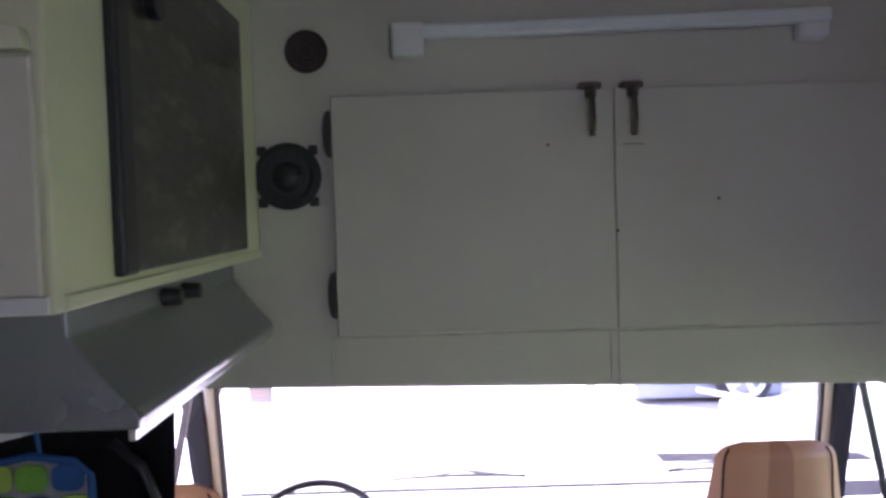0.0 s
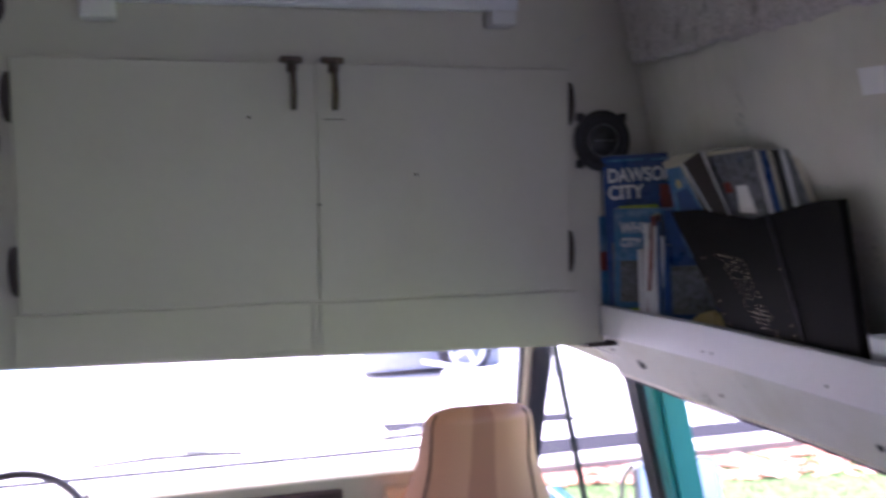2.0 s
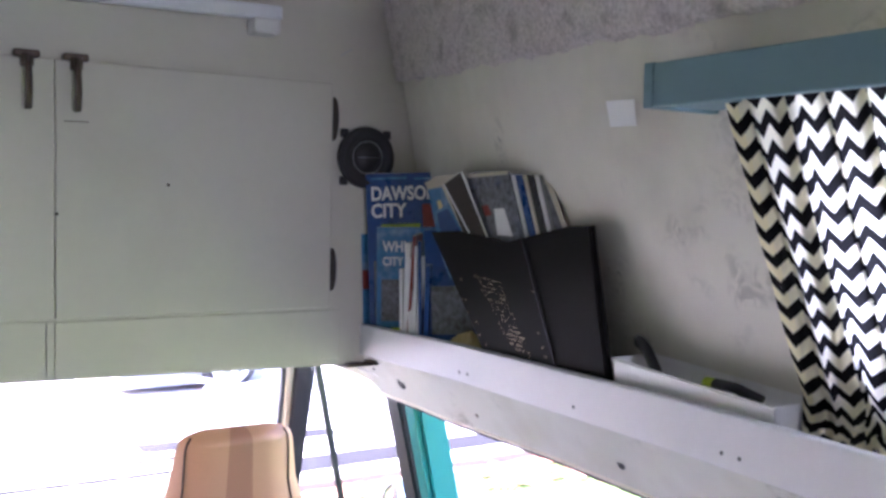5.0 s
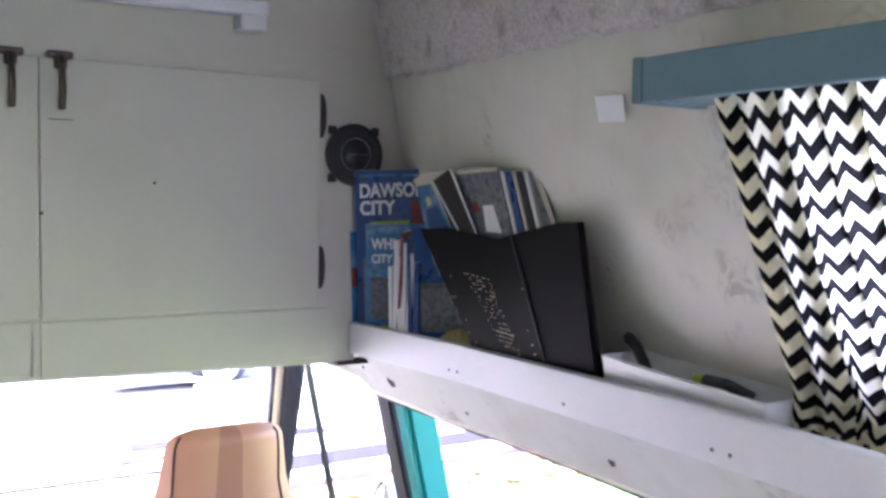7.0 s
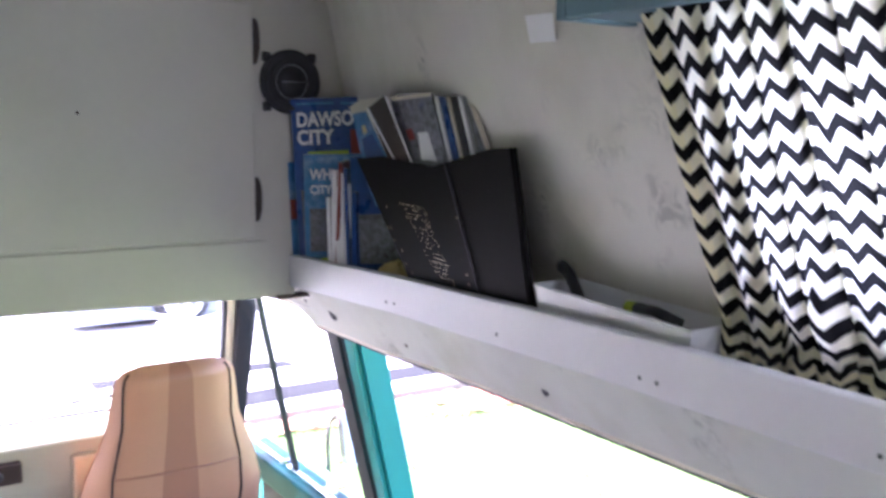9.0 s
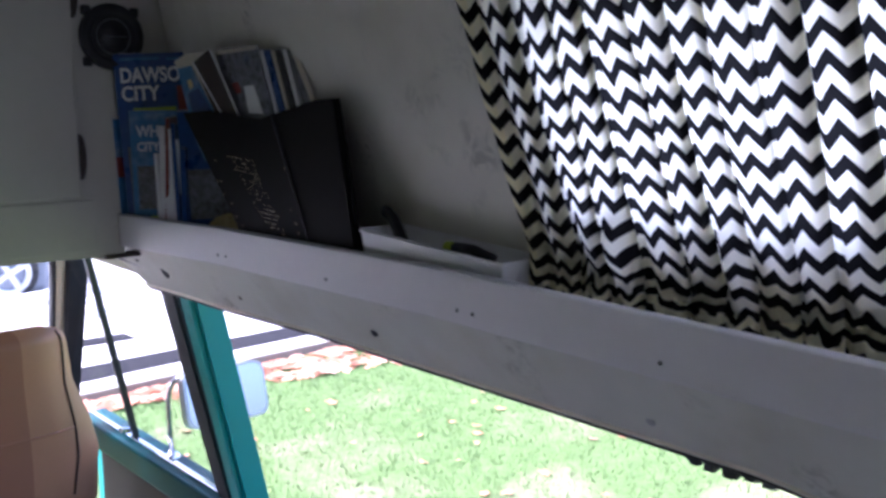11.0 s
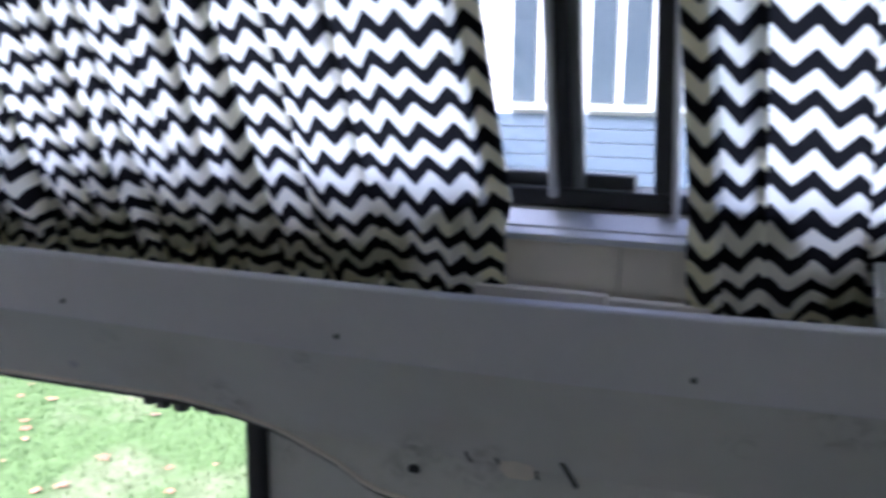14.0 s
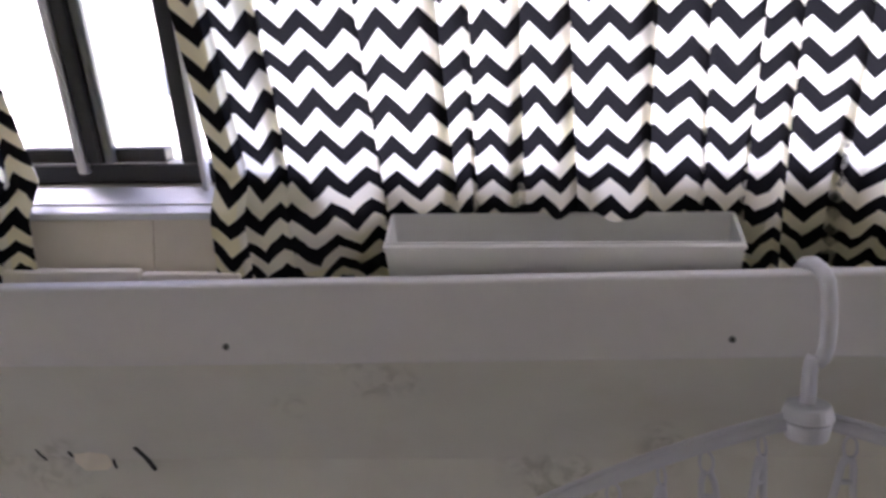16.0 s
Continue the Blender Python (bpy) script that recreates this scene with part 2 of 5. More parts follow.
def cyl(p, q, r0, r1=None, seg=24, bev=0.0, into=None):
    p, q = Vector(p), Vector(q)
    bm = bmesh.new()
    bmesh.ops.create_cone(bm, cap_ends=True, segments=seg, radius1=r0, radius2=r0 if r1 is None else r1, depth=(q - p).length)
    if bev:
        bmesh.ops.bevel(bm, geom=[e for e in bm.edges if len(e.link_faces) == 2 and any(len(f.verts) > 4 for f in e.link_faces)], offset=bev, segments=2, affect="EDGES", profile=0.5)
    bmesh.ops.transform(bm, matrix=Matrix.Translation((p + q) / 2) @ (q - p).to_track_quat("Z", "Y").to_matrix().to_4x4(), verts=bm.verts)
    return merge(into, bm)


def tube(pts, r, seg=10, into=None, flat=1.0):
    """A round (or flattened) bar along points."""
    pts = [Vector(p) for p in pts]
    bm = bmesh.new()
    rings = []
    side = None
    for i, p in enumerate(pts):
        d = (pts[min(i + 1, len(pts) - 1)] - pts[max(i - 1, 0)]).normalized()
        if side is None:
            side = d.orthogonal().normalized()
        side = (side - d * side.dot(d)).normalized()
        up = d.cross(side)
        rings.append([bm.verts.new(p + r * (math.cos(a) * side + flat * math.sin(a) * up)) for a in (2 * math.pi * k / seg for k in range(seg))])
    for a, b in zip(rings, rings[1:]):
        for k in range(seg):
            bm.faces.new((a[k], a[(k + 1) % seg], b[(k + 1) % seg], b[k]))
    bm.faces.new(rings[0][::-1])
    bm.faces.new(rings[-1])
    return merge(into, bm)


def prism(poly, axis, a, b, bev=0.0, into=None):
    """A polygon in the two other axes, drawn out along an axis from a to b."""
    bm = bmesh.new()

    def pt(u, v, w):
        return {"x": (w, u, v), "y": (u, w, v), "z": (u, v, w)}[axis]

    lo, hi = [bm.verts.new(pt(u, v, a)) for u, v in poly], [bm.verts.new(pt(u, v, b)) for u, v in poly]
    n = len(poly)
    bm.faces.new(lo)
    bm.faces.new(hi[::-1])
    for i in range(n):
        bm.faces.new((lo[i], hi[i], hi[(i + 1) % n], lo[(i + 1) % n]))
    bmesh.ops.recalc_face_normals(bm, faces=bm.faces)
    if bev:
        bmesh.ops.bevel(bm, geom=bm.edges[:], offset=bev, segments=2, affect="EDGES", profile=0.5)
    return merge(into, bm)


def sheet(fn, nu, nv, thick=0.0, uv=None):
    """A surface fn(u, v) over the unit square, with thickness if given."""
    bm = bmesh.new()
    g = [[bm.verts.new(fn(i / nu, j / nv)) for j in range(nv + 1)] for i in range(nu + 1)]
    lay = bm.loops.layers.uv.new("UVMap") if uv else None
    for i in range(nu):
        for j in range(nv):
            f = bm.faces.new((g[i][j], g[i + 1][j], g[i + 1][j + 1], g[i][j + 1]))
            if uv:
                for lp, (a, b) in zip(f.loops, ((i, j), (i + 1, j), (i + 1, j + 1), (i, j + 1))):
                    lp[lay].uv = uv(a / nu, b / nv)
    if thick:
        bmesh.ops.solidify(bm, geom=bm.faces[:], thickness=thick)
    return bm


def lerp(a, b, t):
    return a + (b - a) * t


def steps(xs, ys, x):
    return float(np.interp(x, xs, ys))


def writing(name, text, size, place, material, parent, sx=1.0):
    """Raised print: place is the pose of the text's left base point."""
    cu = bpy.data.curves.new(name, "FONT")
    cu.body, cu.size, cu.extrude, cu.offset = text, size, 0.0003, size * 0.03
    tmp = bpy.data.objects.new(name, cu)
    me = bpy.data.meshes.new_from_object(tmp)
    bpy.data.objects.remove(tmp)
    me.transform(place @ Matrix.Diagonal((sx, 1, 1, 1)))
    me.materials.clear()
    ob = finish(new(name, me), material)
    ob.parent = parent
    return ob


# ---- the van's shell ----
BY = 1.755          # the bulkhead's face


def wall_x(y, z):
    """The high roof's leaning side wall, inner face."""
    return steps((-2.2, 0.0, 0.96, 1.4, 1.8), (0.655, 0.662, 0.69, 0.73, 0.79), y) - steps((-2.2, 0.96, 1.8), (0.28, 0.28, 0.2), y) * (z - 1.5)


def wall_piece(bm, y0, y1, z0, z1, side=1, thick=0.03, ny=6, nz=6):
    b = sheet(lambda u, v: (side * wall_x(lerp(y0, y1, u), lerp(z0, z1, v)), lerp(y0, y1, u), lerp(z0, z1, v)), ny, nz)
    geo = bmesh.ops.extrude_face_region(b, geom=b.faces[:])
    bmesh.ops.translate(b, vec=(side * thick, 0, 0), verts=[g for g in geo["geom"] if isinstance(g, bmesh.types.BMVert)])
    bmesh.ops.recalc_face_normals(b, faces=b.faces)
    return merge(bm, b)


WIN = (-0.95, 0.66, 1.592, 1.88)     # side window: y from, to; z from, to
bm = bmesh.new()
wall_piece(bm, WIN[1], 1.95, 1.40, 2.32, ny=16, nz=10)
wall_piece(bm, -3.1, WIN[0], 1.40, 2.32)
wall_piece(bm, WIN[0], WIN[1], 1.40, WIN[2])
wall_piece(bm, WIN[0], WIN[1], WIN[3], 2.32)
tagged(part("wall_right", bm, M_WALL), "grimy cream painted high-roof side wall", "wall", kind="structure")

bm = bmesh.new()
box(-1.0, -0.95, -3.1, 2.0, 0, 2.35, into=bm)
tagged(part("wall_left", bm, mat("dull_cream_wall_paint", (0.60, 0.57, 0.51), 0.6, grain=40, vary=0.1)), "cream painted side wall", "wall", kind="structure")

bm = bmesh.new()
box(-1.0, 0.85, -3.1, -3.05, 0, 1.15, into=bm)
box(-1.0, 0.85, -3.1, -3.05, 1.95, 2.35, into=bm)
box(-1.0, -0.05, -3.1, -3.05, 1.15, 1.95, into=bm)
box(0.62, 0.85, -3.1, -3.05, 1.15, 1.95, into=bm)
tagged(part("wall_rear", bm, M_WALL), "cream painted rear wall with a window opening", "wall", kind="structure")

tagged(part("floor", box(-1.15, 1.15, -3.1, 3.4, -0.06, 0, into=bmesh.new()), M_FLOOR), "worn grey vinyl van floor", "floor", kind="structure")


def ceil_pt(u, v):
    x = lerp(-0.96, 0.60, u)
    return (x, lerp(-3.1, 1.95, v), 2.33 - 0.10 * max(x / 0.6, 0) ** 4 + 0.01 * noise.noise((x * 6, v * 12, 0)))


bm = sheet(ceil_pt, 24, 24)
for sgn in (1,):
    def flank(u, v):
        y = lerp(-3.1, BY - 0.004, u)
        z = lerp(steps((0.6, 0.8, 1.2, 1.43, 1.75), (1.972, 1.970, 1.977, 1.985, 2.0), y), 2.26, v)
        if v == 0:
            z += 0.014 * noise.noise((y * 5, sgn, 0)) + 0.007 * noise.noise((y * 23, sgn, 3)) + 0.004 * noise.noise((y * 80, sgn, 5))
        lump = 0.017 + 0.006 * noise.noise((y * 9, z * 9, sgn)) + 0.005 * noise.noise((y * 38, z * 38, sgn)) + 0.004 * noise.noise((y * 95, z * 95, sgn))
        return (wall_x(y, z) - lump * (0.35 if v == 0 else 1), y, z)
    b = sheet(flank, 620, 50)
    merge(bm, b)
tagged(part("ceiling", bm, M_CARPET, smooth=True), "grey speckled carpet lining on the roof and upper walls", "ceiling", kind="structure")
bm = box(-1.0, 0.46, -3.1, 2.2, 2.34, 2.38, into=bmesh.new())
tagged(part("roof_shell", bm, M_BOARD), "plain outer roof shell over the lining", "roof", kind="structure")

# bulkhead with the over-cab cupboard behind it
bm = bmesh.new()


def bulk_low(x):
    return lerp(1.441, 1.412, (x + 0.75) / 1.36)


prism([(-0.95, bulk_low(-0.95)), (0.603, bulk_low(0.6)), (0.603, 1.47), (0.80, 1.47), (0.80, 2.33), (-0.95, 2.33)], "y", BY, BY + 0.018, into=bm)
tagged(part("bulkhead", bm, M_BULK), "cream painted plywood bulkhead over the cab", "wall", kind="structure")

cup = thing("overcab_cupboard", "cream painted two-door cupboard built over the cab", "cupboard", at=(0, BY, 1.53))
part("trim_batten", box(-0.014, -0.002, BY - 0.005, BY - 0.0005, 1.432, 1.531, 0.001), M_BULK, cup)
part("lower_panel", box(0.0, 0.545, BY - 0.004, BY - 0.0005, 1.428, 1.529, 0.0015), M_BULK, cup)
part("lower_panel", box(-0.545, -0.016, BY - 0.003, BY - 0.0005, 1.441, 1.531, 0.0012), M_BULK, cup)
for x0, x1, hx, lx in ((-0.529, -0.0030, -0.537, -0.047), (-0.0022, 0.514, 0.520, 0.031)):
    top = 1.985
    d = part("door", box(x0, x1, BY - 0.021, BY - 0.002, 1.536, top, 0.003), M_BULK, cup)
    for hz in (1.915, 1.613):
        part("hinge", prism([(hx + (1 if hx > 0 else -1) * (0.015 * max(0, math.sin(a)) ** 0.6 - 0.006), hz - 0.044 * math.cos(a)) for a in np.linspace(0, math.pi, 13)], "y", BY - 0.017, BY - 0.004), M_VENT, d, "dark half-round surface hinge")
    b = box(lx - 0.021, lx + 0.021, BY - 0.030, BY - 0.001, 1.983, 1.996, 0.004)
    box(lx - 0.010, lx + 0.010, BY - 0.036, BY - 0.018, 1.966, 1.990, 0.004, into=b)
    part("latch_base", b, M_BRONZE, d, "dark bronze latch strike")
    b = tube([(lx, BY - 0.036, 1.984), (lx, BY - 0.044, 1.965), (lx + 0.001, BY - 0.046, 1.93), (lx + 0.001, BY - 0.036, 1.897)], 0.0075, 10, flat=0.6)
    part("latch_lever", b, M_BRONZE, d, "long tapering bronze latch lever", True)
part("scratch", box(0.012, 0.052, BY - 0.0216, BY - 0.0209, 1.8795, 1.881), M_BROWN, cup, "thin dark scratch in the paint")
for sx, sz in ((-0.127, 1.883), (0.19, 1.775), (0.0, 1.72)):
    part("dent", cyl((sx, BY - 0.0216, sz), (sx, BY - 0.02, sz), 0.003, seg=10), M_BROWN, cup, "small dark nick")
hold(cup)


def speaker(x, z):
    s = thing("speaker", "round black car loudspeaker without grille, screwed on the bulkhead", "loudspeaker", "speakers on the bulkhead", at=(x, BY, z))
    b = cyl((x, BY - 0.001, z), (x, BY - 0.014, z), 0.063, seg=40, bev=0.003)
    for k in range(4):
        a = math.pi / 4 + k * math.pi / 2
        px, pz = x + 0.068 * math.cos(a), z + 0.068 * math.sin(a)
        box(px - 0.009, px + 0.009, BY - 0.008, BY - 0.001, pz - 0.009, pz + 0.009, 0.003, into=b)
    part("basket", b, M_BLACK, s)
    b = bmesh.new()
    prof = [(0.058, -0.014), (0.053, -0.020), (0.047, -0.017), (0.040, -0.012), (0.018, -0.0035)]
    rings = [[b.verts.new((x + r * math.cos(t), BY + dy, z + r * math.sin(t))) for t in (2 * math.pi * k / 36 for k in range(36))] for r, dy in prof]
    for p, q in zip(rings, rings[1:]):
        for k in range(36):
            b.faces.new((p[k], p[(k + 1) % 36], q[(k + 1) % 36], q[k]))
    part("cone", b, M_RUBBER, s, "matt black paper cone and surround", True)
    b = bmesh.new()
    bmesh.ops.create_uvsphere(b, u_segments=20, v_segments=10, radius=0.030, matrix=Matrix.Translation((x, BY - 0.010, z)) @ Matrix.Diagonal((1, 0.36, 1, 1)))
    part("dust_cap", b, M_BLACK, s, "shiny domed dust cap", True)
    b = tube([(x + 0.033 * math.cos(t), BY - 0.0155, z + 0.033 * math.sin(t)) for t in (2 * math.pi * k / 28 for k in range(29))], 0.0015, 6)
    tube([(x - 0.024, BY - 0.0215, z), (x + 0.024, BY - 0.0215, z)], 0.001, 6, into=b)
    # same ring on both; the left one's black imitates the dim light there
    part("tweeter_ring", b, M_GREYM if x > 0 else M_BLACK, s, "thin metal ring, grey on the right, blackened for dim light on the left", True)
    for k in range(4):
        a = math.pi / 4 + k * math.pi / 2
        px, pz = x + 0.071 * math.cos(a), z + 0.071 * math.sin(a)
        part("screw", cyl((px, BY - 0.008, pz), (px, BY - 0.0105, pz), 0.0035, seg=8), M_RUBBER, s)
    return hold(s)


speaker(-0.614, 1.839)
speaker(0.595, 1.841)

v = thing("vent_cover", "round dark brown vent cover on the bulkhead", "vent", at=(-0.572, BY, 2.07))
part("rim", cyl((-0.572, BY, 2.07), (-0.572, BY - 0.010, 2.07), 0.040, seg=36, bev=0.003), M_VENT, v)
for r in (0.032, 0.023, 0.014):
    part("ring", tube([(-0.572 + r * math.cos(t), BY - 0.0105, 2.07 + r * math.sin(t)) for t in (2 * math.pi * k / 28 for k in range(29))], 0.0022, 6), M_VENT, v)
hold(v)

lamp = thing("tube_lamp", "long slim white fluorescent tube lamp, unlit, on the bulkhead", "lamp", at=(0, BY, 2.09))
tilt = Matrix.Translation((0, BY, 2.098)) @ pose(0, 0, 0, 0, -0.8, 0)
part("diffuser", box(-0.410, 0.398, -0.045, -0.018, -0.012, 0.016, 0.006, tilt), M_LAMP, lamp)
part("end_block", box(-0.412, -0.352, -0.050, 0.0, -0.042, 0.019, 0.006, tilt), M_WHITEPL, lamp)
part("end_block", box(0.340, 0.392, -0.048, 0.0, -0.040, -0.010, 0.005, tilt), M_WHITEPL, lamp)
part("back_rail", box(-0.40, 0.39, -0.018, 0.0, -0.008, 0.012, 0.002, tilt), M_WHITEPL, lamp)
part("bracket_mark", box(0.352, 0.381, -0.0486, -0.0478, -0.032, -0.029, 0, tilt @ pose(0.2, 0, -0.23, 0, -32, 0)), M_STEEL, lamp)
hold(lamp)

# ---- the long shelf on the right wall ----


def board_x(y):
    return steps((-1.4, 0.8, 1.2, 1.755), (0.572, 0.570, 0.574, 0.592), y)


def board_top(y):
    return steps((-1.4, -0.6, -0.3, 0.05, 0.3, 0.8, 1.3, 1.755), (1.544, 1.537, 1.531, 1.5245, 1.5255, 1.529, 1.518, 1.496), y)


def board_low(y):
    return steps((-1.4, -0.6, -0.3, 0.05, 0.3, 0.8, 1.3, 1.755), (1.478, 1.475, 1.468, 1.461, 1.463, 1.465, 1.455, 1.431), y)


shelf = thing("wall_shelf", "long white painted wooden shelf with a raised front board", "shelf", at=(0.62, 0.2, 1.47))


def bar_along(fx0, fx1, fz0, fz1, y0, y1, n=30):
    b = bmesh.new()
    rings = []
    for i in range(n + 1):
        y = lerp(y0, y1, i / n)
        rings.append([b.verts.new(p) for p in ((fx0(y), y, fz0(y)), (fx1(y), y, fz0(y)), (fx1(y), y, fz1(y)), (fx0(y), y, fz1(y)))])
    for p, q in zip(rings, rings[1:]):
        for k in range(4):
            b.faces.new((p[k], p[(k + 1) % 4], q[(k + 1) % 4], q[k]))
    b.faces.new(rings[0][::-1])
    b.faces.new(rings[-1])
    bmesh.ops.recalc_face_normals(b, faces=b.faces)
    return b


b = bar_along(board_x, lambda y: board_x(y) + 0.018, board_low, board_top, -1.4, BY - 0.001)
bmesh.ops.bevel(b, geom=[e for e in b.edges if abs(e.verts[0].co.y - e.verts[1].co.y) > 0.01], offset=0.003, segments=3, affect="EDGES", profile=0.5)
part("front_board", b, M_BOARD, shelf)
part("shelf_top", bar_along(lambda y: board_x(y) + 0.0185, lambda y: wall_x(y, 1.49) - 0.001, lambda y: board_low(y) + 0.015, lambda y: board_top(y) - 0.030, -1.4, BY - 0.001), M_BOARD, shelf)
for y in (1.310, 1.337, 1.024, 0.727, 0.753, 0.466, 0.170, -0.128, -0.496, -0.85):
    z = lerp(board_low(y), board_top(y), 0.28 if y > 0 else 0.24)
    b = cyl((board_x(y) - 0.0008, y, z), (board_x(y) + 0.003, y, z), 0.0027, seg=14)
    part("screw", b, M_GREYM, shelf, "countersunk steel screw")
    part("screw_recess", cyl((board_x(y) - 0.0013, y, z), (board_x(y), y, z), 0.0014, seg=8), M_RUBBER, shelf)
hold(shelf)

# leaning panel below the shelf, with the rounded doorway corner at its rear
bm = bmesh.new()


def low_edge(y):
    if y > 0.40:
        return steps((0.40, 1.17, 1.65, 1.94), (1.370, 1.362, 1.337, 1.314), y)
    return steps((-1.4, 0.10, 0.16, 0.18, 0.193, 0.218, 0.245, 0.27, 0.30, 0.325, 0.36, 0.40), (1.27, 1.285, 1.294, 1.298, 1.304, 1.320, 1.331, 1.341, 1.351, 1.359, 1.366, 1.370), y)


def on_panel(y, z):
    """The panel's face: leaning out for a hand's width, then nearly upright."""
    d = board_low(min(y, 1.7)) + 0.004 - z
    return board_x(min(y, 1.755)) + 0.006 + min(d, 0.12) * 0.68 + max(d - 0.12, 0) * 0.12 + max(y - 1.5, 0) * 0.06


def panel_low(y):
    zb = low_edge(y)
    return zb + (max(y - 1.86, 0) / 0.08) * 0.06


b = bmesh.new()
LEVELS = [0, 0.03, 0.06, 0.09, 0.12, 0.16, 0.22, 0.3, 0.45, 0.7, 1.0, 1.35]
cols = []
for i in range(269):
    y = -1.4 + 3.34 * i / 268
    zt = board_low(min(y, 1.7)) + 0.004
    cols.append([b.verts.new((on_panel(y, z), y, z)) for z in (max(zt - d, panel_low(y)) for d in LEVELS)])
for p, q in zip(cols, cols[1:]):
    for k in range(len(LEVELS) - 1):
        b.faces.new((p[k], q[k], q[k + 1], p[k + 1]))
bmesh.ops.dissolve_degenerate(b, dist=0.0004, edges=b.edges[:])
geo = bmesh.ops.extrude_face_region(b, geom=b.faces[:])
bmesh.ops.translate(b, vec=(0.02, 0, 0.004), verts=[g for g in geo["geom"] if isinstance(g, bmesh.types.BMVert)])
bmesh.ops.recalc_face_normals(b, faces=b.faces)
tagged(part("side_panel", b, M_PANEL, smooth=False), "white painted metal panel leaning out below the shelf", "wall panel", kind="structure")


pd = thing("panel_fixings", "screws and holes in the white painted panel", "screws", at=(0.62, 1, 1.4))
for y, z, r, m in ((1.66, 1.386, 0.015, M_RUBBER), (1.80, 1.39, 0.005, M_RUBBER), (1.363, 1.385, 0.0045, M_BRONZE), (0.976, 1.402, 0.007, M_RUBBER), (0.51, 1.396, 0.006, M_STEEL), (0.135, 1.325, 0.006, M_RUBBER)):
    x = on_panel(y, z)
    part("screw_hole", cyl((x - 0.001, y, z), (x + 0.004, y, z + 0.002), r, seg=14), m, pd)
hold(pd)
scar = thing("paint_scar", "chipped paint patch and dark scratch in the white panel", "paint damage", at=(0.64, 0.0, 1.34))
b = bmesh.new()
b.faces.new([b.verts.new((on_panel(y, z) - 0.0008, y, z)) for y, z in ((0.047, 1.352), (0.030, 1.356), (0.016, 1.353), (0.013, 1.341), (0.020, 1.335), (0.040, 1.334), (0.048, 1.342))])
part("chip", b, M_WOODSILL, scar, "beige bare chip")
for ya, za, yb, zb, r in ((-0.013, 1.363, -0.024, 1.336, 0.0022), (0.050, 1.356, 0.046, 1.347, 0.0013), (0.079, 1.358, 0.075, 1.344, 0.0010), (0.013, 1.346, 0.011, 1.337, 0.0012)):
    part("scratch", tube([(on_panel(ya, za), ya, za), (on_panel((ya + yb) / 2, (za + zb) / 2) - 0.0004, (ya + yb) / 2 + 0.001, (za + zb) / 2), (on_panel(yb, zb), yb, zb)], r, 6), M_RUBBER, scar, "dark scratch")
hold(scar)

tagged(part("bulkhead_foot_strip", prism([(1.742, 1.409), (1.80, 1.403), (1.80, 1.412), (1.742, 1.417)], "x", 0.56, 0.66, 0.001), M_BROWN), "splintered brown wood edge under the bulkhead", "trim", kind="structure")

# rolled rim along the doorway edge of the panel
rim = [(on_panel(y, low_edge(y)) + 0.001, y, low_edge(y) - 0.001) for y in np.linspace(-0.2, 1.88, 150)]
tagged(part("door_rim", tube(rim, 0.0035, 8), M_WOODSILL, smooth=True), "worn beige rim along the doorway top", "trim", kind="structure")
# black strip just below the rim, added as its dark shadow line
gap = [(x + 0.010, y, z - 0.007) for x, y, z in rim]
tagged(part("door_rim_shade_strip", tube(gap, 0.005, 8), M_RUBBER, smooth=True), "black strip standing in for the shadow behind the doorway rim", "trim", kind="structure")

# body beyond the panel: outer side with the doorway
bm = bmesh.new()
box(0.80, 0.86, -3.1, 0.384, 0.0, 1.325, into=bm)
tagged(part("body_side", bm, M_PANEL), "white painted body side behind the doorway", "wall", kind="structure")
bm = bmesh.new()
prism([(0.66, 1.372), (0.88, 1.33), (0.93, 1.36), (0.93, 1.42), (0.69, 1.42)], "y", -2.0, 2.35, into=bm)
tagged(part("drip_rail", bm, M_BOARD), "white body rail above the side doorway", "trim", kind="structure")
post = thing("door_seal_post", "black rubber-edged rear post of the open side doorway", "door seal", at=(0.82, 0.40, 0))
part("post", box(0.79, 0.85, 0.386, 0.412, -0.05, 1.33, 0.006), M_RUBBER, post)
for k in range(34):
    y = 0.40 + 0.20 * random.random() ** 1.6
    x = 0.80 + 0.03 * random.random()
    h = 0.010 + 0.016 * random.random()
    part("torn_strip", box(x - 0.006, x + 0.006, y - 0.006, y + 0.008, 1.300 - h, 1.335, 0.002), M_RUBBER, post, "ragged torn black rubber weatherstrip")
hold(post)

# ---- side window ----
win = thing("window_right", "black aluminium sliding window in the leaning wall", "window", kind="structure", at=(0.64, 0, 1.585))


def lean_bar(y0, y1, z0, z1, inn, out):
    """A bar in the leaning wall's plane; inn and out: its faces' offsets from the wall's inner face."""
    b = bmesh.new()
    vs = [b.verts.new((wall_x(y, z) + o, y, z)) for y in (y0, y1) for z in (z0, z1) for o in (inn, out)]
    for f in ((0, 1, 3, 2), (4, 6, 7, 5), (0, 4, 5, 1), (2, 3, 7, 6), (0, 2, 6, 4), (1, 5, 7, 3)):
        b.faces.new([vs[i] for i in f])
    bmesh.ops.recalc_face_normals(b, faces=b.faces)
    bmesh.ops.bevel(b, geom=b.edges[:], offset=0.0015, segments=1, affect="EDGES")
    return b


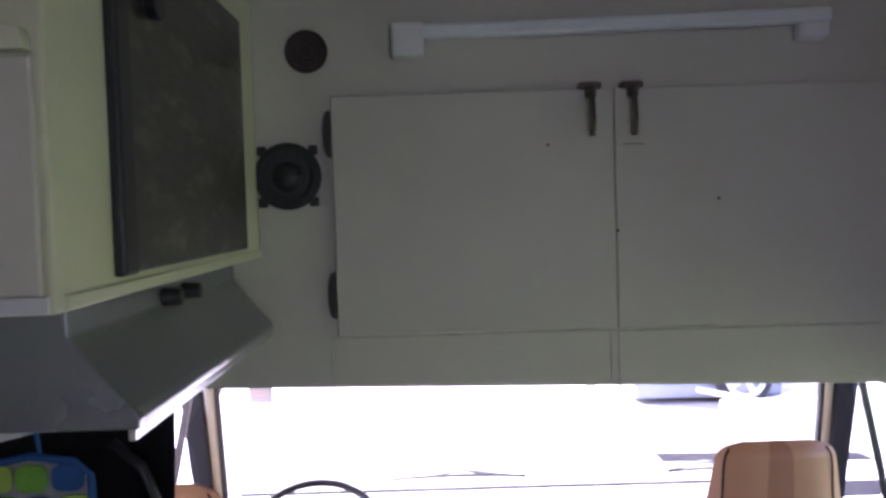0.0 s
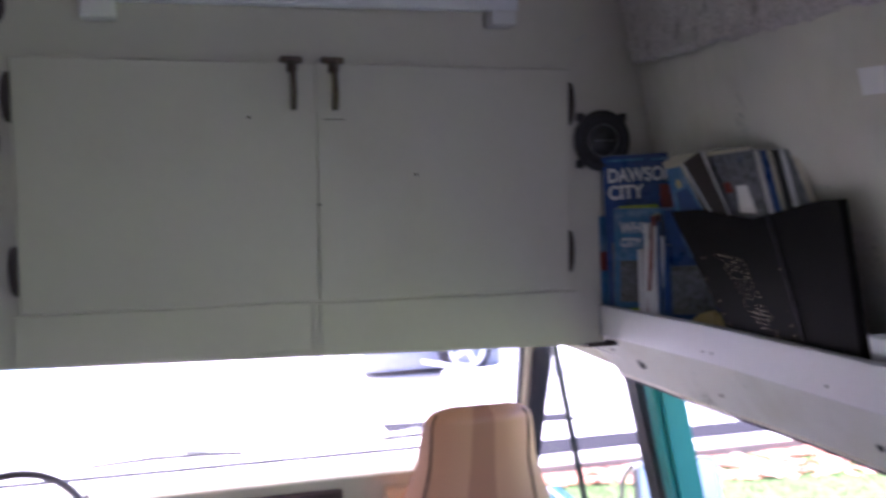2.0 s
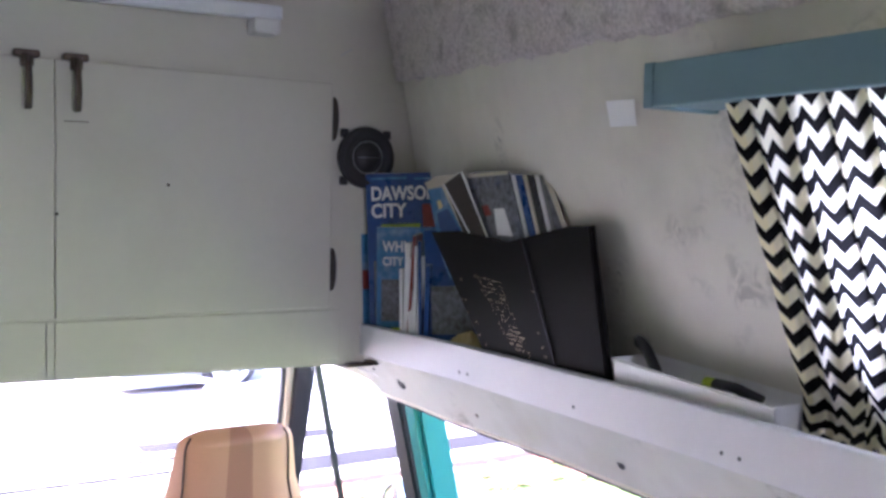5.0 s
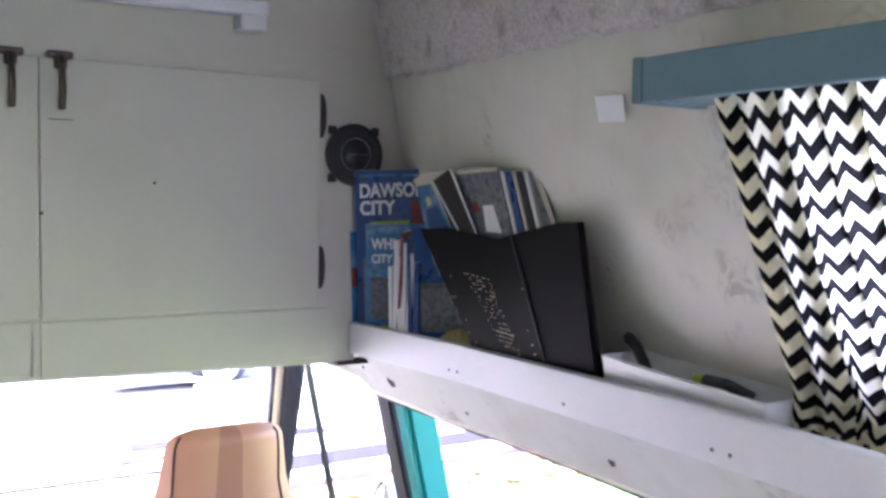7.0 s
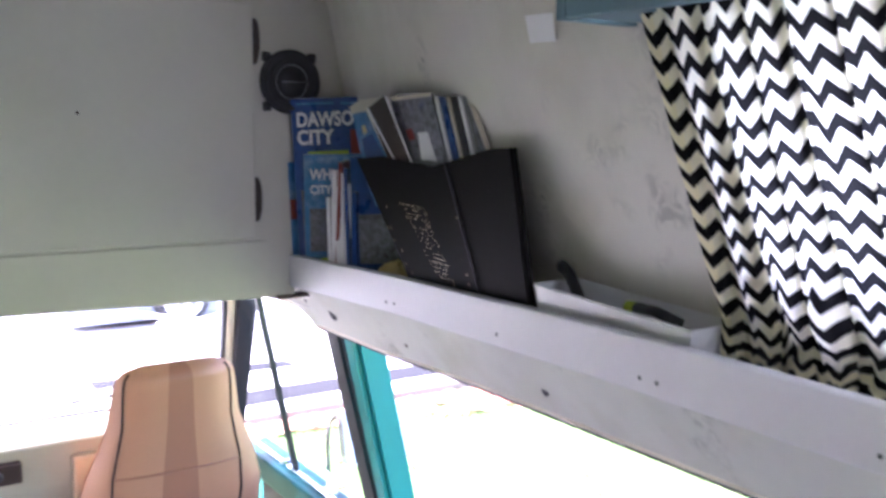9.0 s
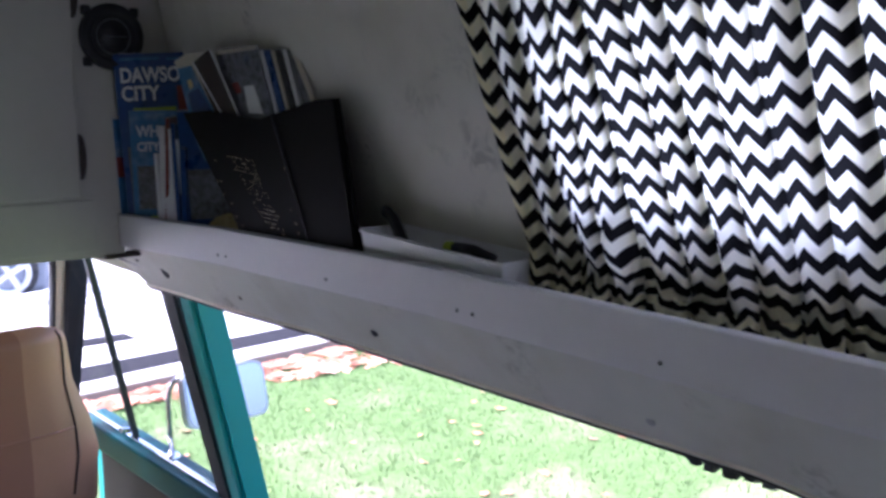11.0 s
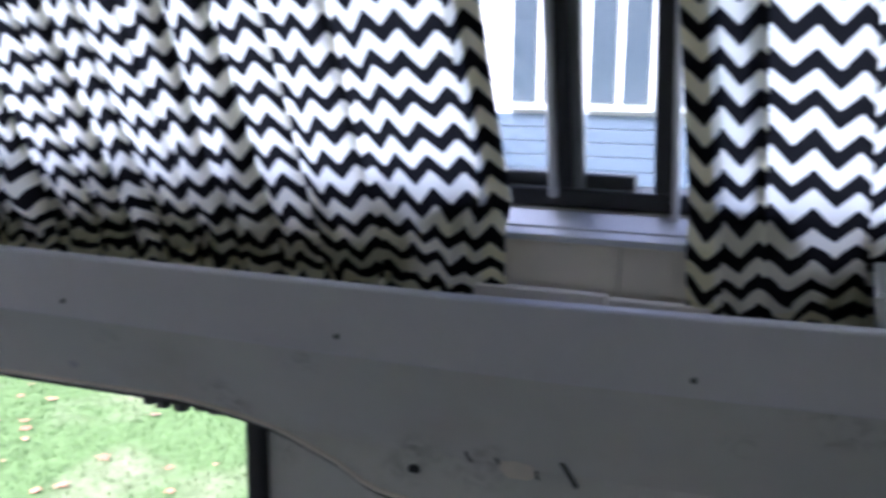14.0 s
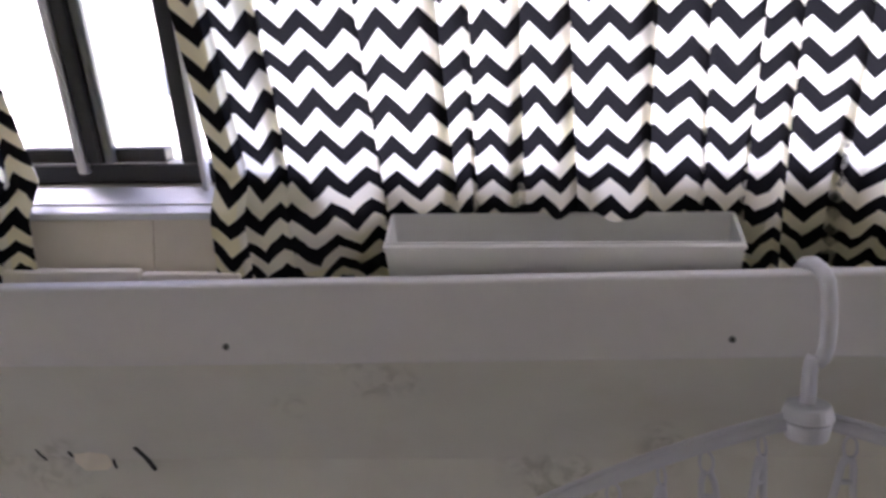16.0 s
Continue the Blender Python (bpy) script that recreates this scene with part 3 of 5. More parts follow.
y0, y1, z0, z1 = WIN
part("bottom_rail", lean_bar(y0, y1, z0 + 0.001, z0 + 0.017, -0.004, 0.040), M_SEAL, win)
part("top_rail", lean_bar(y0, y1, z1 - 0.02, z1 - 0.001, -0.004, 0.040), M_SEAL, win)
part("jamb", lean_bar(y0 + 0.001, y0 + 0.025, z0 + 0.018, z1 - 0.021, -0.004, 0.040), M_SEAL, win)
part("jamb", lean_bar(y1 - 0.025, y1 - 0.001, z0 + 0.018, z1 - 0.021, -0.004, 0.040), M_SEAL, win)
part("mullion", lean_bar(-0.017, -0.0045, z0 + 0.018, z1 - 0.021, 0.0, 0.020), M_SEAL, win)
part("sash_bevel", lean_bar(-0.026, -0.0175, z0 + 0.018, z1 - 0.021, 0.004, 0.014), M_GREYM, win, "grey bevelled sash edge")
part("mullion", lean_bar(-0.097, -0.083, z0 + 0.018, z1 - 0.021, -0.002, 0.020), M_SEAL, win)
part("slide_rail", lean_bar(-0.004, 0.003, z0 + 0.010, z1 - 0.021, -0.003, 0.010), M_ALU, win, "bright aluminium slider edge")
part("slide_rail", lean_bar(-0.103, -0.0975, z0 - 0.012, z1 - 0.021, -0.006, 0.004), M_ALU, win, "bright aluminium slider edge")
part("lower_track", lean_bar(-0.066, y1 - 0.03, z0 + 0.018, z0 + 0.030, 0.010, 0.030), M_SEAL, win)
part("sill_trim", prism([(0.640, z0 - 0.001), (0.634, z0 - 0.001), (0.6135, z0 - 0.0185), (0.6125, z0 - 0.0235), (0.640, z0 - 0.0235)], "y", -0.135, 0.055, 0.0008), M_ALU, win, "satin aluminium sill trim")
part("trim_lip", tube([(0.6205, -0.135, z0 - 0.0125), (0.6205, 0.055, z0 - 0.0125)], 0.0012, 6), M_ALU, win)
for ya, yb in ((-0.135, -0.0625), (-0.0615, 0.055)):
    part("wallboard", prism([(0.6145, z0 - 0.024), (0.604, 1.4975), (0.645, 1.4975), (0.640, z0 - 0.024)], "y", ya, yb, 0.0006), M_WOODSILL, win, "stained beige board under the sill")
part("ledge_strip", box(0.5925, 0.6035, -0.055, 0.055, 1.4945, 1.5325, 0.0015), M_WOODSILL, win, "narrow pale ledge strip")
part("ledge_strip", box(0.5935, 0.6035, -0.135, -0.057, 1.4965, 1.5300, 0.0015), M_WOODSILL, win, "narrow pale ledge strip")
for ya, yb, o in ((0.004, y1 - 0.026, 0.015), (-0.082, -0.027, 0.008), (y0 + 0.026, -0.104, 0.015)):
    p = part("pane", lean_bar(ya, yb, z0 + 0.019, z1 - 0.022, o, o + 0.003), M_GLASS, win)
    p.visible_shadow = False
hold(win)

# ---- curtains and their valance ----


def curtain(left, right, z0, z1, folds, seed, x_low, front, free, cloth_from, stripe_from):
    """A hung curtain of flat panels with tucks between them: the cloth turns back behind a panel and comes out again.
    left, right: y of the edges, at the foot and at the top; folds: (share of the width at which a tuck lies, cloth hidden in it);
    front: how far into the van the foot may stand;
    free: which edge hangs in front of the bare sill, 0 or 1."""
    wide = abs(left[1] - right[1])
    marks = [0.0] + [f for f, _ in folds] + [1.0]
    tucks = [t for _, t in folds] + [0.0]
    cols = []                       # (share across, push to the window, way across in metres, cloth so far, panel, place in the panel)
    cloth, deep = 0.0, 0.0
    for k, (a, b) in enumerate(zip(marks, marks[1:])):
        pw = (b - a) * wide
        n = max(4, int(pw / 0.0045))
        bulge = 0.05 * pw + 0.003 + 0.004 * noise.noise((k * 3.7, seed, 0.5))
        for i in range(n + 1):
            p = i / n
            cols.append((lerp(a, b, p), deep * (1 - p) ** 1.5 - bulge * math.sin(math.pi * p) ** 0.8, 0.0, cloth + p * pw * 1.05, k, p))
        cloth += pw * 1.05
        t = tucks[k]
        if t > 0:
            for q, back, d in ((0.12, 0.10, 0.0012), (0.3, 0.32, 0.003), (0.5, 0.5, 0.0055), (0.7, 0.34, 0.008), (0.9, 0.1, 0.0095)):
                cols.append((b, d * min(1, 0.4 + t / 0.03), -back * t, cloth + q * t, k, 1.0))
            cloth += t
        deep = 0.010 * min(1, 0.4 + t / 0.03)
    nv = 64
    span = cols[-1][3]
    sgn = 1 if right[0] > left[0] else -1

    def pt(c, v, back=0.0):
        u, d, across, s, k, p = c
        low = max(0.0, 1 - v / 0.16)
        sway = 0.006 * noise.noise((k * 2.3 + 0.6 * p, v * 2.2, seed)) * min(1, u / 0.06, (1 - u) / 0.06)
        y = lerp(lerp(left[0], right[0], u), lerp(left[1], right[1], u), v) + sgn * across * (0.75 + 0.5 * noise.noise((k * 5.1, v * 2.6, seed + 3))) + sway
        z = lerp(z0, z1, v) + 0.004 * noise.noise((u * 20, v * 8, seed + 4))
        pouch = max(0.0, 0.55 + 1.7 * noise.noise((k * 7.7, seed, 2.2))) * math.exp(-((v - 0.19 - 0.03 * noise.noise((k * 4.1, seed, 6.0))) / 0.085) ** 2)
        crumple = noise.noise((s * 70, v * 22, seed)) + 0.6 * noise.noise((s * 150, v * 50, seed + 5))
        x = lerp(x_low, 0.512, max(0, (v - 0.13) / 0.87) ** 0.95) + d * (1 - 0.25 * v) - 0.022 * min(1.0, u / 0.15) * pouch * math.sin(math.pi * p) ** 0.7 + 0.009 * low * crumple
        x += 0.0022 * noise.noise((s * 45, v * 7, seed + 8))
        z += 0.006 * low * noise.noise((s * 60, v * 24, seed + 6))
        y += 0.004 * low * noise.noise((s * 80, v * 30, seed + 9))
        near = max(0.0, 1 - abs(u - free) * wide / 0.11)
        near = min(1.0, 1.6 * near)
        x = min(x, wall_x(y, z) - 0.009, lerp(1.0, 0.5995 + max(0.0, z - 1.572) * 0.95 + 0.35 * d, near) if near > 0.95 else lerp(wall_x(y, z) - 0.009, 0.5995 + max(0.0, z - 1.572) * 0.95 + 0.35 * d, near))
        x = max(x, lerp(lerp(front, 0.5915, near), 0.50, min(1.0, max(0.0, (z - 1.558) / 0.05))))
        return (x + back, y, z)

    def uv(c, v):
        u, d, across, s, k, p = c
        low = max(0.0, 1 - v / 0.24)
        sag = 0.004 * noise.noise((s * 14 + seed, v * 3, 1)) + 0.009 * noise.noise((k * 3.3, v * 1.8, seed)) * min(1, (1 - v) * 2.5) + 0.016 * low * noise.noise((s * 45, v * 14, seed)) + 0.006 * low * noise.noise((s * 110, v * 40, seed + 2))
        return (s + cloth_from, v * (z1 - z0) * 1.05 - 0.030 * max(0, 1 - v / 0.22) ** 2 + sag + stripe_from)

    def cut(pick, v0, v1, rows, back):
        b = bmesh.new()
        lay = b.loops.layers.uv.new("UVMap")
        g = [[(b.verts.new(pt(c, lerp(v0, v1, j / rows), back)), uv(c, lerp(v0, v1, j / rows))) for j in range(rows + 1)] for c in pick]
        for i in range(len(pick) - 1):
            for j in range(rows):
                quad = (g[i][j], g[i + 1][j], g[i + 1][j + 1], g[i][j + 1])
                f = b.faces.new([q[0] for q in quad])
                for lp, q in zip(f.loops, quad):
                    lp[lay].uv = q[1]
        return b

    hem = 0.024
    hems = [("side_hem", cut([c for c in cols if c[3] <= hem], 0, 1, nv, -0.0022)), ("side_hem", cut([c for c in cols if c[3] >= span - hem], 0, 1, nv, -0.0022)),
            ("bottom_hem", cut([c for c in cols if hem < c[3] < span - hem], 0, 0.06, 6, -0.0022))]
    return cut(cols, 0, 1, nv, 0.0), hems


# each tuck: its share of the curtain's width, and the cloth that it hides
LEFT_FOLDS = [(0.045, 0.008), (0.115, 0.024), (0.175, 0.012), (0.245, 0.028), (0.320, 0.022), (0.385, 0.040), (0.440, 0.030), (0.505, 0.018), (0.570, 0.046), (0.640, 0.060), (0.715, 0.016), (0.805, 0.022), (0.955, 0.004)]
RIGHT_FOLDS = [(0.030, 0.004), (0.068, 0.022), (0.148, 0.007), (0.212, 0.030), (0.237, 0.016), (0.276, 0.026), (0.320, 0.036), (0.385, 0.034), (0.425, 0.012), (0.465, 0.010), (0.495, 0.018), (0.545, 0.028), (0.610, 0.016), (0.680, 0.030), (0.740, 0.014), (0.810, 0.028), (0.880, 0.016), (0.950, 0.010)]
group = "chevron curtains at the side window"
for args in (((0.698, 0.026), (0.727, 0.054), 1.503, 1.905, LEFT_FOLDS, 1.3, 0.642, 0.605, 1, 0.0, 0.0), ((-0.118, -0.98), (-0.092, -0.98), 1.504, 1.905, RIGHT_FOLDS, 4.1, 0.646, 0.634, 0, 0.0, 0.0)):
    (yl0, yr0), (yl1, yr1) = args[0], args[1]
    cloth, hems = curtain((yl0, yl1), (yr0, yr1), *args[2:])
    c = part("curtain", cloth, M_CLOTH, smooth=True)
    for hn, hem in hems:
        part(hn, hem, M_HEM, c, "doubled cloth hem", True)
    tagged(c, "black and cream chevron cotton curtain hanging in folds, backlit", "curtain", group)

val = thing("curtain_valance", "dusty teal painted wooden valance box over the curtains", "valance", at=(0.5, 0, 1.875))
part("front_board", box(0.476, 0.490, -1.2, 0.787, 1.872, 1.920, 0.002), M_TEAL, val)
part("end_board", prism([(0.476, 1.871), (0.582, 1.871), (0.571, 1.921), (0.476, 1.921)], "y", 0.788, 0.803, 0.0015), M_TEAL, val)
part("inner_lath", box(0.491, 0.575, 0.70, 0.794, 1.874, 1.880, 0.001), M_TEAL, val)
part("rod", tube([(0.530, -1.2, 1.902), (0.530, 0.79, 1.902)], 0.005, 10), M_STEEL, val)
hold(val)

note = sheet(lambda u, v: (wall_x(lerp(0.986, 0.925, u), lerp(1.866, 1.900, v)) - 0.0025 - 0.004 * (1 - v) * u, lerp(0.986, 0.925, u), lerp(1.866, 1.900, v) - 0.002 * u), 8, 8)
M_NOTE = mat("bright_white_paper", (0.90, 0.90, 0.91), 0.8, grain=60, vary=0.02, bump=0)
tagged(part("paper_note", note, M_NOTE), "small white paper taped to the wall", "paper note")

# ---- cab ----
CX = -0.08          # the cab's centre line


def side_x(z):
    return 0.966 + (1.17 - z) * 0.235


bm = bmesh.new()
prism([(BY + 0.02, 1.47), (BY + 0.02, 1.445), (3.03, 1.222), (3.12, 1.235), (3.12, 1.30), (2.2, 1.47)], "x", -1.02, 0.86, into=bm)
tagged(part("cab_headliner", bm, M_BEIGE), "beige cab headliner under the over-cab cupboard", "ceiling", kind="structure")
bm = bmesh.new()
prism([(0.604, 1.47), (0.604, 1.418), (0.72, 1.40), (0.92, 1.235), (0.98, 1.26), (0.92, 1.40)], "y", 1.96, 3.10, into=bm)
tagged(part("cab_roof_edge", bm, M_BEIGE), "beige cab roof edge over the door", "trim", kind="structure")
bm = bmesh.new()
prism([(-0.95, 1.47), (-0.95, 1.43), (-1.08, 1.25), (-1.16, 1.26), (-1.10, 1.45)], "y", BY + 0.02, 3.10, into=bm)
tagged(part("cab_roof_edge", bm, M_BEIGE), "beige cab roof edge over the door", "trim", kind="structure")

# windscreen: glass, tinted band, rubber
ws = thing("windscreen", "wide curved-corner windscreen with black rubber and blue tinted top", "windscreen", kind="structure", at=(CX, 3.1, 0.8))
T, Bt = (3.06, 1.212), (3.15, 0.755)


def ws_pt(x, s):
    """A place on the glass: s runs from 0 at the bottom to 1 at the top."""
    return (x, lerp(Bt[0], T[0], s), lerp(Bt[1], T[1], s))


XL, XR = -1.085, 0.930


def ring_pts(inset, r):
    pts = []
    h = 0.44
    for cx, cs, a0 in ((XR - inset - r, 1 - (inset + r) / h, 0), (XL + inset + r, 1 - (inset + r) / h, 90), (XL + inset + r, (inset + r) / h, 180), (XR - inset - r, (inset + r) / h, 270)):
        for k in range(7):
            a = radians(a0 + 15 * k)
            pts.append(ws_pt(cx + r * math.cos(a), cs + r * math.sin(a) / h))
    return pts + pts[:1]


part("rubber_seal", tube(ring_pts(-0.004, 0.05), 0.014, 8), M_RUBBER, ws, "black rubber seal", True)
g = part("pane", sheet(lambda u, v: ws_pt(lerp(XL, XR, u), v), 4, 4), M_GLASS, ws)
g.visible_shadow = False
g = part("tint_band", sheet(lambda u, v: tuple(np.add(ws_pt(lerp(XL, XR, u), lerp(0.955, 1.0, v)), (0, -0.004, 0))), 4, 2), M_TINT, ws, "blue tinted sun band")
g.visible_shadow = False
hold(ws)
st = thing("windscreen_sticker", "small white square sticker on the glass", "sticker", at=(-0.97, 3.07, 1.15))
# white paper in grey: the shade of its backlit inner face is in the colour
M_STICK = mat("backlit_sticker_paper", (0.45, 0.45, 0.46), 0.6)
q = [ws_pt(-0.977, 0.985), ws_pt(-0.900, 0.985), ws_pt(-0.900, 0.84), ws_pt(-0.977, 0.84)]
b = bmesh.new()
b.faces.new([b.verts.new(Vector(p) + Vector((0, -0.006, 0))) for p in q])
bmesh.ops.solidify(b, geom=b.faces[:], thickness=0.0005)
part("sheet", b, M_STICK, st)
for s0, s1 in ((0.90, 0.91), (0.925, 0.935)):
    b = bmesh.new()
    b.faces.new([b.verts.new(Vector(p) + Vector((0, -0.0075, 0))) for p in (ws_pt(-0.965, s0), ws_pt(-0.912, s0), ws_pt(-0.912, s1), ws_pt(-0.965, s1))])
    part("print_bar", b, M_STEEL, st)
hold(st)

# frame round the screen
for sx, xo in ((1, XR), (-1, XL)):
    b = bmesh.new()
    prof = [(xo + sx * 0.010, -0.012), (xo + sx * 0.020, -0.03), (xo + sx * 0.040, -0.03), (xo + sx * 0.045, 0.04)]
    lo = [b.verts.new((x - sx * 0.004, 3.19 + dy, 0.60)) for x, dy in prof]
    hi = [b.verts.new((x - sx * 0.005, 3.05 + dy, 1.28)) for x, dy in prof]
    for k in range(4):
        b.faces.new((lo[k], lo[(k + 1) % 4], hi[(k + 1) % 4], hi[k]))
    b.faces.new(lo)
    b.faces.new(hi[::-1])
    bmesh.ops.recalc_face_normals(b, faces=b.faces)
    bmesh.ops.bevel(b, geom=b.edges[:], offset=0.004, segments=2, affect="EDGES")
    tagged(part("windscreen_pillar", b, M_BEIGE), "beige painted windscreen pillar", "pillar", kind="structure")

for sx, sh in ((1, 0.0), (-1, -0.16)):
    b = bmesh.new()
    lo = [b.verts.new((sx * x + sh, y, 0.48)) for x, y in ((0.940, 3.13), (0.995, 3.13), (1.010, 3.20), (0.955, 3.20))]
    hi = [b.verts.new((sx * x + sh, y, 1.29)) for x, y in ((0.972, 3.015), (1.042, 3.0), (1.056, 3.07), (0.980, 3.09))]
    for k in range(4):
        b.faces.new((lo[k], lo[(k + 1) % 4], hi[(k + 1) % 4], hi[k]))
    b.faces.new(lo)
    b.faces.new(hi[::-1])
    bmesh.ops.recalc_face_normals(b, faces=b.faces)
    bmesh.ops.bevel(b, geom=b.edges[:], offset=0.006, segments=2, affect="EDGES")
    tagged(part("door_shut_pillar", b, M_DARKCLOTH), "black rubber-sealed pillar between windscreen and door", "pillar", kind="structure")

for x0, x1, hub in ((-0.62, 0.02, -0.28), (0.36, 0.98, 0.56)):
    w = thing("wiper", "thin dark windscreen wiper resting low on the glass", "wiper", "windscreen wipers", at=(hub, 3.2, 0.84))
    part("blade", tube([(lerp(x0, x1, t), 3.165 - 0.004 * math.sin(math.pi * t), 0.835 + 0.014 * math.sin(math.pi * t)) for t in np.linspace(0.12, 0.88, 12)], 0.006, 8), M_RUBBER, w, "", True)
    part("arm", tube([(hub - 0.14, 3.17, 0.845), (hub, 3.17, 0.866), (hub + 0.16, 3.17, 0.842)], 0.007, 8), M_STEEL, w, "grey metal arm", True)
    hold(w)

dash = thing("dashboard", "beige and tan padded dashboard below the windscreen", "dashboard", at=(CX, 3.1, 0.5))
b = prism([(3.16, 0.790), (2.95, 0.820), (2.91, 0.80), (2.92, 0.66), (3.03, 0.42), (3.3, 0.42), (3.3, 0.73)], "x", XL + 0.02, XR - 0.02, 0.008)
part("pad", b, M_BEIGE, dash)
part("edge_strip", tube([(XL + 0.05, 3.135, 0.812), (XR - 0.03, 3.135, 0.808)], 0.007, 6), M_RUBBER, dash, "black strip at the glass")
part("radio_recess", box(-0.16, 0.24, 2.890, 2.93, 0.700, 0.765, 0.006), M_BROWN, dash, "dark brown control panel")
for k in range(4):
    part("knob", cyl((-0.08 + 0.085 * k, 2.892, 0.732), (-0.08 + 0.085 * k, 2.872, 0.732), 0.013, 0.011, seg=16, bev=0.002), M_BLACK, dash)
part("glove_box", box(0.38, 0.84, 2.885, 2.925, 0.55, 0.755, 0.01), mat("tan_plastic", (0.42, 0.33, 0.22), 0.5, grain=120, vary=0.08), dash, "tan glove box lid")
hold(dash)

wheel = thing("steering_wheel", "thin black steering wheel", "steering wheel", at=(-0.74, 2.76, 0.80))
tm = pose(-0.735, 2.76, 0.79, 35, 0, 0)
part("rim", tube([tm @ Vector((0.205 * math.cos(a), 0.205 * math.sin(a), 0)) for a in np.linspace(0, 2 * math.pi, 49)], 0.0125, 10), M_BLACK, wheel, "", True)
part("hub", cyl(tm @ Vector((0, 0, -0.05)), tm @ Vector((0, 0, 0.0)), 0.05, 0.04, seg=24, bev=0.006), M_BLACK, wheel)
for a in (20, 160, 270):
    part("spoke", tube([tm @ Vector((0, 0, -0.01)), tm @ Vector((0.2 * math.cos(radians(a)), 0.2 * math.sin(radians(a)), 0))], 0.011, 8, flat=0.5), M_BLACK, wheel)
part("column", tube([tm @ Vector((0, 0, -0.04)), (-0.735, 3.05, 0.50)], 0.03, 12), M_BROWN, wheel)
part("stalk", tube([(-0.70, 2.85, 0.76), (-0.56, 2.86, 0.80), (-0.53, 2.86, 0.845)], 0.008, 8), M_BLACK, wheel)
hold(wheel)


def cab_door(s, xs):
    """A front door with window, quarter light, sill and posts. s: +1 right, -1 left; xs: shift of the side."""
    def X(z):
        return s * side_x(z) + xs

    def bar(y0, y1, z0, z1, w, dep, m, nm, lab="", par=None):
        b = bmesh.new()
        vs = []
        for y, z in ((y0, z0), (y1, z1)):
            for dy in (-w / 2, w / 2):
                for dx in (-dep, dep):
                    vs.append(b.verts.new((X(z) + dx, y + dy, z)))
        for f in ((0, 1, 3, 2), (4, 6, 7, 5), (0, 4, 5, 1), (2, 3, 7, 6), (0, 2, 6, 4), (1, 5, 7, 3)):
            b.faces.new([vs[i] for i in f])
        bmesh.ops.recalc_face_normals(b, faces=b.faces)
        bmesh.ops.bevel(b, geom=b.edges[:], offset=min(w, 2 * dep) * 0.2, segments=2, affect="EDGES")
        return part(nm, b, m, par, lab)

    d = thing("front_door", "turquoise van door with brown door card and quarter light", "door", kind="structure", at=(X(0.5), 2.5, 0))
    bar(2.260, 2.265, 0.40, 1.235, 0.085, 0.022, M_RUBBER, "rear_seal", "dark brown rubber window channel", d)
    bar(2.145, 2.115, 0.10, 1.24, 0.075, 0.045, M_TURQ, "door_post", "turquoise painted post", d)
    bar(2.885, 2.835, 0.56, 1.225, 0.020, 0.011, M_SEAL, "quarter_light_bar", "slim black divider of the quarter light", d)
    b = bmesh.new()
    prism([(2.14, 0.565), (3.27, 0.565), (3.27, 0.47), (2.14, 0.47)], "x", X(0.54) - 0.055, X(0.54) + 0.05, 0.012, into=b)
    part("sill", b, M_TEALD, d, "dark teal painted window sill")
    part("sill_strip", box(X(0.54) - s * 0.02 - 0.01, X(0.54) - s * 0.02 + 0.01, 2.28, 3.22, 0.565, 0.579, 0.003), M_CHROME, d, "bright metal sill strip")
    part("skin", box(X(0.5) + s * 0.02 - 0.03, X(0.5) + s * 0.02 + 0.03, 2.14, 3.25, 0.0, 0.47, 0.01), M_TURQ, d)
    part("door_card", box(X(0.5) - s * 0.045 - 0.008, X(0.5) - s * 0.045 + 0.008, 2.20, 3.1, 0.06, 0.468, 0.006), M_BROWN, d, "brown door card")
    part("latch_knob", cyl((X(0.57) - s * 0.02, 2.90, 0.595), (X(0.57) - s * 0.05, 2.89, 0.605), 0.012, 0.009, seg=14, bev=0.002), M_CHROME, d, "chrome quarter-light latch")
    b = bmesh.new()
    vs = [b.verts.new((X(z), y, z)) for y, z in ((2.28, 0.55), (3.22, 0.55), (3.0, 1.225), (2.28, 1.225))]
    b.faces.new(vs)
    g = part("pane", b, M_GLASS, d)
    g.visible_shadow = False
    return hold(d)


cab_door(1, 0.0)
cab_door(-1, -0.16)

mir = thing("door_mirror", "square chrome-backed door mirror on a bent arm", "mirror", at=(1.25, 2.4, 0.75))
mm = pose(1.275, 2.57, 0.765, -14, 0, -4)
for nm, hw, hh, ya, yb, mt, lab in (("shell", 0.142, 0.092, -0.012, 0.03, M_STEEL, "chrome shell"), ("mirror_glass", 0.134, 0.084, -0.0145, -0.0122, M_MIRROR, "silvered mirror glass")):
    rr = 0.036
    poly = [(cx * (hw - rr) + rr * math.cos(radians(a0 + 15 * k)), cz * (hh - rr) + rr * math.sin(radians(a0 + 15 * k))) for cx, cz, a0 in ((1, 1, 0), (-1, 1, 90), (-1, -1, 180), (1, -1, 270)) for k in range(7)]
    b = prism(poly, "y", ya, yb)
    b.transform(mm)
    part(nm, b, mt, mir, lab)
part("arm", tube([(1.125, 2.66, 0.56), (1.122, 2.66, 0.76), (1.128, 2.655, 0.805), (1.15, 2.645, 0.825), (1.185, 2.635, 0.83), (1.24, 2.61, 0.80)], 0.010, 10), M_CHROME, mir, "bent chrome arm", True)
part("foot", cyl((1.125, 2.66, 0.54), (1.125, 2.66, 0.57), 0.04, 0.025, seg=16), M_CHROME, mir)
hold(mir)


